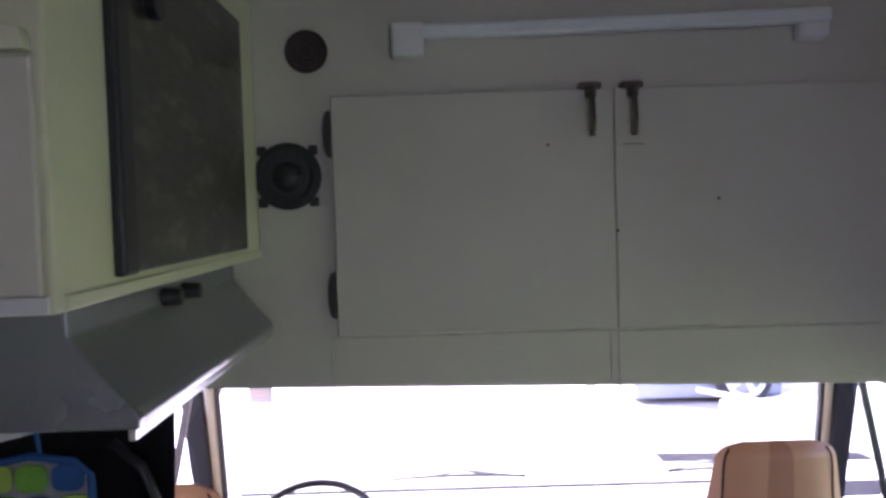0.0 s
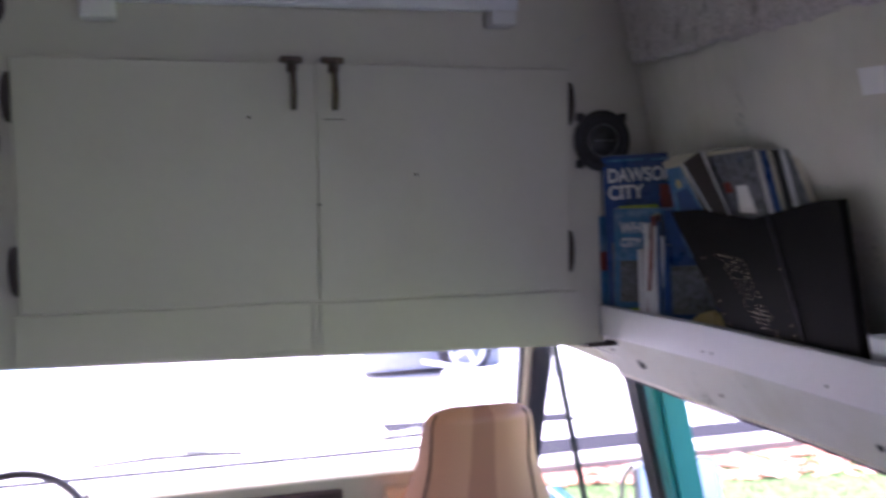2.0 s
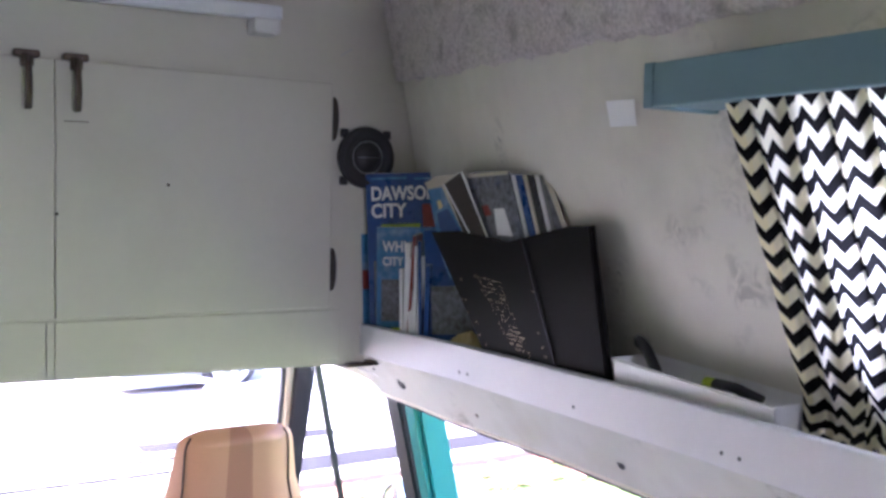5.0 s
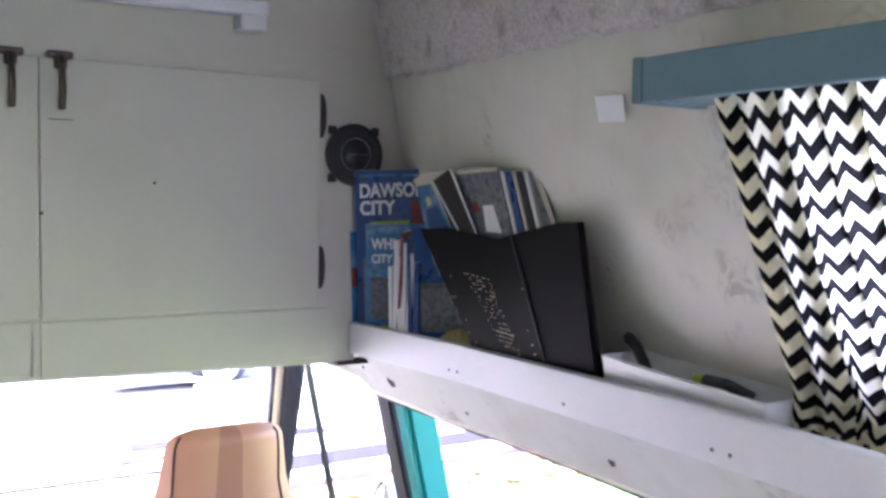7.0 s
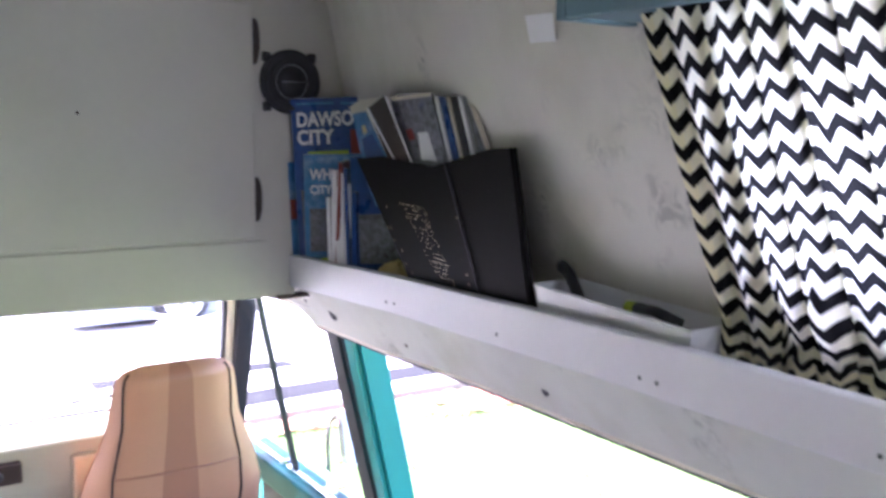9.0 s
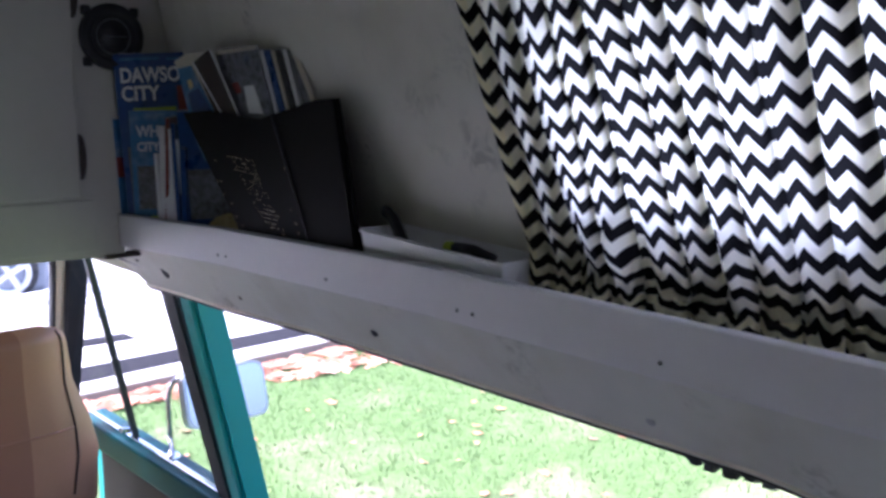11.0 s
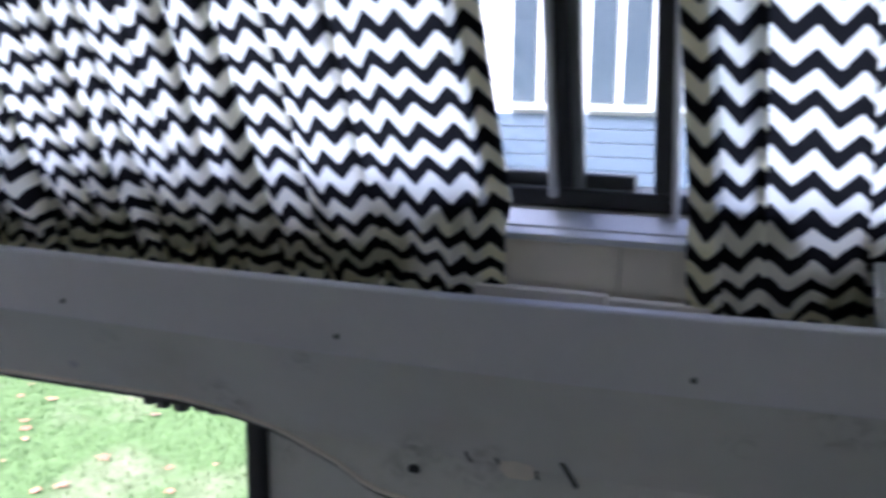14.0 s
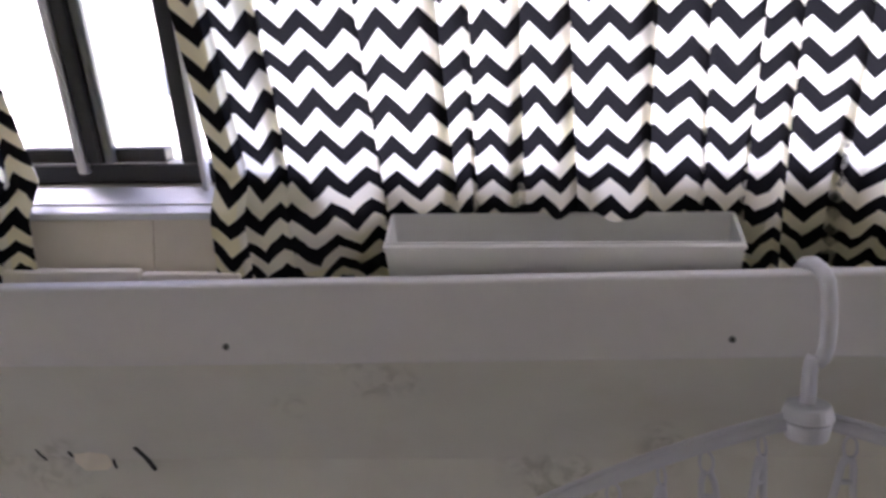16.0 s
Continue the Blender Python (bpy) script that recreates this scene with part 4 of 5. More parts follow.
def bucket_seat(x, y, ztop, label, rot=0.0, wide=0.36):
    s = thing("bucket_seat", label, "car seat", "cab seats", at=(x, y, 0))
    m = pose(x, y, 0, 0, 0, rot)
    prof = [(0.0, 0.56), (0.30, 0.56), (0.46, 0.51), (0.60, 0.44), (0.70, 0.395), (0.88, 0.362), (0.93, 0.350), (0.96, 0.328), (0.985, 0.285), (1.0, 0.20)]

    def back_fn(face):
        def fn(u, v):
            zz = lerp(0.42, ztop, v)
            w = steps([p[0] for p in prof], [p[1] for p in prof], v) * wide / 0.36
            a = (u - 0.5) * 2
            th = 0.05 + 0.05 * (1 - v)
            top = min(1, (1 - v) / 0.06) ** 0.5 if v < 1 else 0
            bulge = (1 - abs(a) ** 3.5) * top
            lean = -0.10 * v
            return m @ Vector((a * w / 2, lean + face * (th * bulge * 0.9 + 0.004), zz))
        return fn

    n_u, n_v = 36, 48
    # the tan cushions of the backrest and the darker centre stripe are one upholstered skin each
    for nm, ulo, uhi, mt in (("backrest_side", 0.0, 0.40, M_VINYL), ("backrest_stripe", 0.40, 0.60, M_VINYL_D), ("backrest_side", 0.60, 1.0, M_VINYL)):
        b = bmesh.new()
        for face in (-1, 1):
            f = back_fn(face)
            merge(b, sheet(lambda u, v: f(lerp(ulo, uhi, u), v), 12, n_v))
        bmesh.ops.remove_doubles(b, verts=b.verts, dist=0.001)
        bmesh.ops.recalc_face_normals(b, faces=b.faces)
        part(nm, b, mt, s, "tan vinyl upholstery" if mt is M_VINYL else "darker brown centre stripe", True)
    fb = back_fn(-1)
    def bolster(v):
        """Where the piping runs across the back at a height: it draws in towards the seat."""
        return 0.045 + 0.15 * (1 - v)

    part("seam", tube([tuple(Vector(fb(u, 0.46)) + m.to_3x3() @ Vector((0, -0.001, 0))) for u in np.linspace(bolster(0.46), 1 - bolster(0.46), 24)], 0.0035, 6), M_VINYL_D, s, "sewn seam", True)
    for side in (0, 1):
        part("piping", tube([tuple(Vector(fb(abs(side - bolster(v)), v)) + m.to_3x3() @ Vector((0, -0.002, 0))) for v in np.linspace(0.1, 0.97, 30)], 0.0035, 6), M_BROWN, s, "dark piping", True)
    part("cushion", box(-0.26, 0.26, -0.12, 0.06, 0.30, 0.44, 0.05, m), M_VINYL, s)
    part("pedestal", box(-0.2, 0.2, -0.1, 0.1, 0.0, 0.30, 0.01, m), M_BLACK, s, "black steel seat base")
    return hold(s)


bucket_seat(0.66, 2.85, 1.045, "tan vinyl high-back passenger seat with brown centre stripe", 0, 0.372)
bucket_seat(-1.05, 2.36, 1.112, "tan vinyl high-back driver seat with brown centre stripe", 0, 0.34)

# ---- left side: wall cabinet, cooker hood and hung things ----
cab = thing("wall_cabinet", "pale green-cream wall cabinet with a dark marbled door", "cabinet", at=(-0.73, 1.3, 1.69))
part("body", box(-0.948, -0.672, 0.812, BY - 0.002, 1.688, 2.31, 0.004), M_CREAM, cab)
part("face_strip", box(-0.673, -0.668, 0.83, BY - 0.004, 1.690, 1.7035, 0.001), M_CREAM, cab)
dr = part("door", box(-0.672, -0.661, 1.005, 1.590, 1.712, 2.098, 0.003), M_STONE, cab, "dark brown marbled laminate door")
part("edge_trim", box(-0.674, -0.659, 0.962, 1.006, 1.710, 2.10, 0.004), M_BLACK, dr, "black edge strip")
part("knob", cyl((-0.661, 1.075, 2.012), (-0.645, 1.075, 2.012), 0.016, 0.019, seg=20, bev=0.003), M_BLACK, dr, "round black knob")
part("end_panel", box(-0.94, -0.680, 0.800, 0.811, 1.706, 1.912, 0.002), M_BULK, cab, "white end panel")
part("end_frame", box(-0.94, -0.676, 0.804, 0.8115, 1.690, 1.705, 0.001), M_BOARD, cab)
part("cornice", prism([(-0.94, 1.990), (-0.684, 1.935), (-0.680, 1.916), (-0.94, 1.916)], "y", 0.79, 0.811, 0.002), M_CREAM, cab)
hold(cab)

M_HOOD = mat("dull_grey_steel", (0.25, 0.26, 0.285), 0.3, 0.6, grain=120, vary=0.08, bump=0.03)
# added dark panel: its colour stands in for shadow on the wall below the hood
tagged(part("shaded_wall_panel", box(-0.946, -0.940, 0.5, 1.75, 0.9, 1.55, 0.001), mat("shaded_wall_grey_green", (0.10, 0.115, 0.10), 0.6, grain=40, vary=0.1)), "dark grey-green panel added for the shaded wall under the hood", "wall panel", kind="structure")
hood = thing("cooker_hood", "brushed steel cooker hood under the wall cabinet", "cooker hood", at=(-0.75, 1.3, 1.54))
b = prism([(-0.948, 1.687), (-0.72, 1.687), (-0.72, 1.650), (-0.668, 1.585), (-0.655, 1.572), (-0.650, 1.562), (-0.652, 1.552), (-0.948, 1.552)], "y", 0.954, 1.735, 0.0025)
part("canopy", b, M_HOOD, hood)
part("lip", box(-0.662, -0.654, 0.952, 1.737, 1.541, 1.553, 0.001), M_STEEL, hood, "pale lower lip")
for y in (1.285, 1.385):
    k = part("knob", cyl((-0.720, y, 1.660), (-0.692, y, 1.660), 0.013, 0.011, seg=18, bev=0.002), M_BLACK, hood, "black rotary knob")
part("switch", box(-0.7195, -0.71, 1.32, 1.35, 1.652, 1.668, 0.002), M_STEEL, hood)
hold(hood)

bag = thing("quilted_pot_holder", "white quilted pot holder with green and blue squares, hanging", "pot holder", at=(-0.82, 1.08, 1.36))
b = sheet(lambda u, v: (lerp(-0.895, -0.757, u), 1.10 - 0.012 * math.sin(math.pi * u) * math.sin(math.pi * v), lerp(1.30, 1.490 - 0.02 * abs(u - 0.5) ** 2 * 4, v)), 12, 12, 0.012)
part("pad", b, M_PAPER, bag, "white quilted cloth", True)
GREENC = mat("green_print_cloth", (0.20, 0.45, 0.05), 0.85, grain=300, vary=0.2, bump=0.2)
NAVYC = mat("blue_print_cloth", (0.03, 0.10, 0.32), 0.85, grain=300, vary=0.2, bump=0.2)
LIMEC = mat("lime_print_cloth", (0.45, 0.62, 0.10), 0.85, grain=300, vary=0.2, bump=0.2)
for i in range(3):
    for j in range(5):
        cx, cz = -0.868 + 0.042 * i + 0.008 * (j % 2), 1.318 + 0.037 * j
        dy = 0.012 * math.sin(math.pi * (i + 0.6) / 3.1) * math.sin(math.pi * (j + 0.5) / 5.3)
        poly = [(cx + 0.019 * math.copysign(abs(math.cos(a)) ** 0.6, math.cos(a)), cz + 0.0165 * math.copysign(abs(math.sin(a)) ** 0.6, math.sin(a))) for a in np.linspace(0.1, 6.18, 20)]
        part("square", prism(poly, "y", 1.0945 - dy, 1.0985 - dy), (GREENC, NAVYC, LIMEC)[(i + 2 * j) % 3], bag)
part("border", tube([(-0.897, 1.097, 1.30), (-0.897, 1.095, 1.465), (-0.88, 1.093, 1.483), (-0.826, 1.09, 1.493), (-0.775, 1.093, 1.485), (-0.757, 1.095, 1.468), (-0.755, 1.097, 1.30)], 0.005, 8), NAVYC, bag, "blue binding", True)
part("loop", tube([(-0.815, 1.093, 1.490), (-0.817, 1.09, 1.52), (-0.815, 1.09, 1.553)], 0.003, 6), NAVYC, bag)
hold(bag)

jk = thing("dark_jacket", "black cloth jacket hanging in folds under the hood", "jacket", at=(-0.72, 1.15, 1.0))


def jacket(u, v):
    z = lerp(0.95, 1.535, v)
    x = lerp(-0.935, lerp(-0.69, -0.665, v), u)
    return (x, 1.16 + 0.03 * math.sin(9 * u + 2 * v) + 0.012 * noise.noise((u * 6, v * 6, 2)), z - 0.04 * (1 - u) * v + 0.01 * noise.noise((u * 8, 1, 4)))


part("cloth", sheet(jacket, 30, 40, 0.012), M_DARKCLOTH, jk, "", True)
part("strap", tube([(-0.74, 1.12, 1.50), (-0.70, 1.11, 1.47), (-0.685, 1.12, 1.42), (-0.70, 1.12, 1.33)], 0.007, 8, flat=0.4), M_BLACK, jk, "", True)
hold(jk)

# ---- things on the shelf ----
SZ = 1.4985


def shelf_z(y):
    return board_top(y) - 0.030


def slab(name, m, w, h, t, material, parent, page=None, bev=0.0008):
    """A booklet: cover of w by h, t thick; m: the pose of its lower left front corner (x along w, z up)."""
    ob = part(name, box(0, w, 0, t, 0, h, bev, m), material, parent)
    part("page_block", box(0.001, w + 0.0006, 0.0006, t - 0.0006, 0.001, h + 0.0006, 0, m), page or M_CREAMP, ob, "cream page edges")
    return ob


def magazine(label, m, w, h, t, cover, page=None):
    e = thing("magazine", label, "magazine", "booklets on the shelf", at=tuple(m.translation))
    slab("cover", m, w, h, t, cover, e, page)
    return e


z = shelf_z(1.7)
m = pose(0.603, 1.727, z, -1, -3.0, -31)
e = magazine("blue tourist guide booklet with white lettering, leaning", m, 0.225, 0.340, 0.004, M_BLUE)
r90 = m @ pose(0, -0.0006, 0, 90, 0, 0)
writing("title", "DAWSON", 0.039, r90 @ Matrix.Translation((0.010, 0.285, 0)), M_PAPER, e, 0.78)
writing("title", "CITY", 0.039, r90 @ Matrix.Translation((0.010, 0.250, 0)), M_PAPER, e, 0.84)
part("photo", box(0.012, 0.19, -0.0008, 0, 0.02, 0.16, 0, m), M_PHOTO, e)
part("print_bar", box(0.012, 0.085, -0.0008, 0, 0.327, 0.331, 0, m), M_SKYB, e, "pale line of small print")
part("print_bar", box(0.10, 0.20, -0.0008, 0, 0.325, 0.329, 0, m), M_SKYB, e, "pale line of small print")
part("red_panel", box(0.115, 0.20, -0.0008, 0, 0.20, 0.275, 0, m), M_RED, e)
part("green_panel", box(0.03, 0.11, -0.0008, 0, 0.215, 0.235, 0, m), M_LIME, e)
hold(e)
m = pose(0.603, 1.700, z, -3, -1, -30)
e = magazine("blue city map booklet with white lettering", m, 0.150, 0.232, 0.003, M_SKYB)
r90 = m @ pose(0, -0.0006, 0, 90, 0, 0)
writing("title", "WHI", 0.030, r90 @ Matrix.Translation((0.012, 0.182, 0)), M_PAPER, e, 0.8)
writing("title", "CITY", 0.024, r90 @ Matrix.Translation((0.012, 0.154, 0)), M_PAPER, e, 0.8)
part("photo", box(0.010, 0.14, -0.0008, 0, 0.04, 0.125, 0, m), M_PHOTO, e)
part("green_bar", box(0.03, 0.075, -0.0009, 0, 0.02, 0.027, 0, m), M_LIME, e)
hold(e)
m = pose(0.600, 1.7505, z, -1, -2.5, -3)
e = magazine("thin booklet with red and blue cover behind the guides", m, 0.12, 0.215, 0.003, M_SKYB)
part("red_block", box(0.0, 0.05, -0.0008, 0, 0.10, 0.14, 0, m), M_RED, e)
hold(e)
LEAFLETS = ((1.590, 0.150, 50, M_PAPER, "white folded leaflet standing on edge"), (1.578, 0.200, 47, M_PAPER, "white folded leaflet standing on edge"), (1.566, 0.215, 52, M_RED, "dark red booklet standing on edge"), (1.556, 0.17, 49, M_PAPER, "white folded leaflet standing on edge"),
            (1.542, 0.195, 46, M_PAPER, "white folded leaflet standing on edge"), (1.530, 0.175, 51, M_PAPER, "white folded leaflet standing on edge"), (1.516, 0.205, 48, M_BLUE, "dark blue booklet standing on edge"), (1.500, 0.16, 40, M_BLUE, "dark blue booklet standing on edge"))
for k, (y, h, rz, cov, lab) in enumerate(LEAFLETS):
    mm2 = pose(0.606 + 0.004 * (k % 2), y, shelf_z(y), 0, 3 - 2 * (k % 3), rz) @ pose(0, 0, 0, 2.5 * (k % 3 - 1), 0, 0)
    hold(magazine(lab, mm2, 0.085, h, 0.0065 + 0.004 * (k % 2), cov, M_PAPER if k % 2 else M_CREAMP))
m = pose(0.612, 1.505, shelf_z(1.5), -2, -4, -48)
e = magazine("dark blue booklet with a photo, behind the leaflets", m, 0.10, 0.225, 0.004, M_BLUE)
part("photo", box(0.01, 0.09, -0.0008, 0, 0.03, 0.12, 0, m), M_PHOTO, e)
hold(e)

# black mesh magazine file, leaning back
M_FILE = mat("matt_black_card", (0.008, 0.007, 0.006), 0.65, grain=120, vary=0.2, bump=0.08, spec=0.12)
fl = thing("magazine_file", "black metal magazine file with punched holes, leaning on the shelf", "magazine file", at=(0.63, 1.17, SZ))


def file_pt(s, t, x):
    """s along the file, 0 at its rear; t up, 0 at the foot."""
    return (x, lerp(lerp(0.972, 1.262, s), lerp(1.036, 1.475, s), t), shelf_z(1.15) + lerp(-0.002, 0.240 - 0.030 * s - 0.06 * max(0, 0.35 - abs(s - 0.45)), t))


def slab_file(x0, x1, s0, s1, n=20):
    b = bmesh.new()
    rows = []
    for i in range(n + 1):
        s = lerp(s0, s1, i / n)
        rows.append([b.verts.new(file_pt(s, t, x)) for t, x in ((0, x0), (0, x1), (1, x1 + 0.004), (1, x0 + 0.012))])
    for p, q in zip(rows, rows[1:]):
        for k in range(4):
            b.faces.new((p[k], p[(k + 1) % 4], q[(k + 1) % 4], q[k]))
    b.faces.new(rows[0][::-1])
    b.faces.new(rows[-1])
    bmesh.ops.recalc_face_normals(b, faces=b.faces)
    return b


part("front_side", slab_file(0.590, 0.593, 0.0, 1.0), M_FILE, fl, "black side with punched holes")
part("rear_end", slab_file(0.594, 0.605, 0.0, 0.012, 2), M_FILE, fl)
part("far_end", slab_file(0.594, 0.626, 0.988, 1.0, 2), M_FILE, fl)
part("back_side", slab_file(0.627, 0.630, 0.10, 1.0), M_FILE, fl)
part("bottom", box(0.594, 0.626, 0.985, 1.255, shelf_z(1.15) + 0.001, shelf_z(1.15) + 0.004), M_FILE, fl)
HOLE = mat("paper_seen_through_holes", (0.80, 0.66, 0.42), 0.5)
b = bmesh.new()
random.seed(5)
for i in range(42):
    for j in range(27):
        hs_, ht_ = 0.38 + 0.0145 * i + 0.007 * (j % 2), 0.14 + 0.031 * j
        lit = (0.82 < ht_ < 0.95 and 0.58 < hs_ < 0.86) or (0.2 < ht_ < 0.74 and abs(hs_ - (0.58 + 0.16 * ht_)) < 0.085)
        if random.random() < (0.5 if lit else 0.025):
            p = Vector(file_pt(hs_, ht_, 0.590 + 0.012 * ht_))
            d = 0.0011 + 0.0007 * random.random()
            b.faces.new([b.verts.new(p + Vector((-0.0025, dy, dz))) for dy, dz in ((-d, 0), (0, -d), (d, 0), (0, d))])
tagged(part("punched_holes", b, HOLE, fl, "rows of small round holes showing paper inside"), "rows of small round holes showing paper inside", kind="stuff")
part("corner_edge", slab_file(0.588, 0.5895, 0.350, 0.358, 2), M_BLACK, fl)
hold(fl)
FZ = shelf_z(1.15) + 0.0045


def sheaf(label, x, poly, cover, edge=M_PAPER, t=0.0022):
    """A slanting booklet in the file; poly: its outline along and up, from the far top corner on."""
    e = thing("magazine", label, "magazine", "booklets in the file", at=(x, poly[-1][0], FZ))
    b = bmesh.new()
    front = [b.verts.new((x + 0.010 * (z - FZ) / 0.3, y, z)) for y, z in poly]
    back = [b.verts.new((v.co.x + t, v.co.y, v.co.z)) for v in front]
    n = len(poly)
    b.faces.new(front)
    b.faces.new(back[::-1])
    for k in range(n):
        b.faces.new((front[k], back[k], back[(k + 1) % n], front[(k + 1) % n]))
    bmesh.ops.recalc_face_normals(b, faces=b.faces)
    part("cover", b, cover, e)
    return e


def patch(name, e, x, poly, m, label=""):
    b = bmesh.new()
    b.faces.new([b.verts.new((x + 0.010 * (z - FZ) / 0.3 - 0.0006, y, z)) for y, z in poly])
    part(name, b, m, e, label)


e = sheaf("dark brown glossy booklet leaning in the file", 0.598, [(1.452, 1.788), (1.398, 1.809), (1.300, 1.695), (1.12, FZ), (1.20, FZ)], M_VENT)
patch("page_edge", e, 0.598, [(1.398, 1.809), (1.389, 1.807), (1.290, 1.690), (1.300, 1.695)], M_PAPER)
patch("page_edge", e, 0.598, [(1.457, 1.788), (1.450, 1.788), (1.338, 1.690), (1.345, 1.690)], M_PAPER)
hold(e)
e = sheaf("cream-edged booklet with a blue cover picture in the file", 0.602, [(1.531, 1.790), (1.490, 1.803), (1.405, 1.806), (1.30, 1.68), (1.14, FZ), (1.225, FZ)], M_CREAMP)
patch("picture", e, 0.602, [(1.517, 1.778), (1.466, 1.783), (1.340, 1.66), (1.42, 1.62), (1.455, 1.66)], M_SKYB, "light blue picture")
patch("picture", e, 0.6014, [(1.478, 1.735), (1.440, 1.745), (1.36, 1.68), (1.44, 1.66)], M_BLUE, "dark blue picture")
patch("yellow_mark", e, 0.601, [(1.480, 1.757), (1.466, 1.760), (1.456, 1.747), (1.470, 1.742)], M_YELLOW)
hold(e)
e = sheaf("grey photo-cover magazine leaning in the file", 0.606, [(1.392, 1.803), (1.360, 1.811), (1.264, 1.811), (1.19, 1.66), (1.11, FZ), (1.215, FZ)], M_PHOTO)
patch("page_edge", e, 0.606, [(1.388, 1.806), (1.262, 1.8115), (1.265, 1.805), (1.386, 1.799)], M_CREAMP)
patch("red_block", e, 0.606, [(1.338, 1.752), (1.318, 1.755), (1.305, 1.738), (1.325, 1.735)], M_RED)
patch("print_block", e, 0.606, [(1.300, 1.748), (1.270, 1.750), (1.240, 1.705), (1.285, 1.705)], M_PAPER, "pale photograph")
hold(e)
for lab, x, y0, y1, cov in (("white magazine edge in the file", 0.609, 1.264, 1.252, M_PAPER), ("dark navy magazine in the file", 0.612, 1.252, 1.236, M_BLUE), ("cream magazine edge in the file", 0.6145, 1.236, 1.228, M_CREAMP),
                            ("dark grey magazine in the file", 0.617, 1.228, 1.212, M_BLACK), ("white magazine edge in the file", 0.6195, 1.212, 1.203, M_PAPER), ("dark grey magazine in the file", 0.622, 1.203, 1.195, M_GREYM)):
    hold(sheaf(lab, x, [(y0 + 0.02, 1.806), (y1, 1.804), (y1 - 0.055, 1.69), (y1 - 0.13, FZ), (y0 - 0.10, FZ)], cov))
e = sheaf("beige brochure with a photo, at the back of the file", 0.6245, [(1.215, 1.799), (1.180, 1.802), (1.125, 1.72), (1.05, FZ), (1.10, FZ)], M_CREAMP, t=0.0015)
patch("photo", e, 0.6245, [(1.205, 1.788), (1.185, 1.790), (1.135, 1.72), (1.16, 1.71)], M_PHOTO)
hold(e)
paper = sheet(lambda u, v: (lerp(0.594, 0.642, v) + 0.004 * noise.noise((u * 5, v * 4, 3)), lerp(1.285, 1.435, u) + 0.006 * noise.noise((u * 6, v * 5, 9)),
                            shelf_z(1.36) + 0.004 + 0.040 * max(0, math.sin(math.pi * u)) ** 0.6 * math.sin(math.pi * (0.15 + 0.7 * v)) + 0.010 * abs(noise.noise((u * 9, v * 7, 1)))), 40, 16)
bmesh.ops.solidify(paper, geom=paper.faces[:], thickness=0.0006)
tagged(part("crumpled_paper", paper, M_YELLOW), "crumpled pale yellow paper lying on the shelf", "paper")


def open_box(name, label, y0, y1, x0, x1, z0, z1, t, m, tip=0.0, dip=0.0):
    e = thing(name, label, "storage box", "white boxes on the shelf", at=((x0 + x1) / 2, (y0 + y1) / 2, z0))
    taper = 0.006
    b = bmesh.new()
    outer = [((x0 + taper, y0 + taper), (x1 - taper, y0 + taper), (x1 - taper, y1 - taper), (x0 + taper, y1 - taper)), ((x0, y0), (x1, y0), (x1, y1), (x0, y1))]
    ol = [b.verts.new((x, y, z0)) for x, y in outer[0]]
    oh = [b.verts.new((x, y, z1)) for x, y in outer[1]]
    il = [b.verts.new((x + t * (1 if x < (x0 + x1) / 2 else -1), y + t * (1 if y < (y0 + y1) / 2 else -1), z0 + t)) for x, y in outer[0]]
    ih = [b.verts.new((x + t * (1 if x < (x0 + x1) / 2 else -1), y + t * (1 if y < (y0 + y1) / 2 else -1), z1)) for x, y in outer[1]]
    b.faces.new(ol[::-1])
    b.faces.new(il)
    for k in range(4):
        j = (k + 1) % 4
        b.faces.new((ol[k], ol[j], oh[j], oh[k]))
        b.faces.new((oh[k], oh[j], ih[j], ih[k]))
        b.faces.new((ih[k], ih[j], il[j], il[k]))
    for v in b.verts:
        v.co.z += tip * (v.co.x - x0) / (x1 - x0) - (dip * (y1 - v.co.y) / (y1 - y0) if v.co.z > (z0 + z1) / 2 else 0)
    bmesh.ops.recalc_face_normals(b, faces=b.faces)
    bmesh.ops.bevel(b, geom=b.edges[:], offset=0.001, segments=2, affect="EDGES")
    part("tray", b, m, e)
    part("rim", tube([(x0, y0, z1 - 0.003 - dip), (x0, y1, z1 - 0.003)], 0.0022, 6), m, e)
    return hold(e)


open_box("storage_box", "narrow white plastic box holding small black items", 0.700, 0.970, 0.592, 0.672, shelf_z(0.8) + 0.001, 1.556, 0.003, M_WHITEPL, 0.0, 0.012)
open_box("storage_box", "narrow empty white plastic box beside the curtain", -0.508, -0.246, 0.592, 0.632, shelf_z(-0.3) + 0.001, 1.553, 0.003, M_WHITEPL, 0.016)
t1 = thing("black_tool", "small black tool standing in the white box", "tool", at=(0.64, 0.945, 1.51))
part("body", tube([(0.622, 0.905, 1.520), (0.628, 0.925, 1.545), (0.634, 0.948, 1.566), (0.636, 0.962, 1.574), (0.637, 0.968, 1.575)], 0.0105, 12, flat=0.75), M_BLACK, t1, "", True)
hold(t1)
t2 = thing("black_pen_knife", "black pocket tool with a lime green end", "pocket tool", at=(0.63, 0.78, 1.53))
part("body", tube([(0.622, 0.745, 1.540), (0.632, 0.79, 1.545), (0.638, 0.83, 1.543)], 0.0075, 10, flat=0.7), M_BLACK, t2, "", True)
part("tip", tube([(0.638, 0.83, 1.543), (0.640, 0.848, 1.542)], 0.007, 10, flat=0.7), M_LIME, t2, "lime green end")
hold(t2)

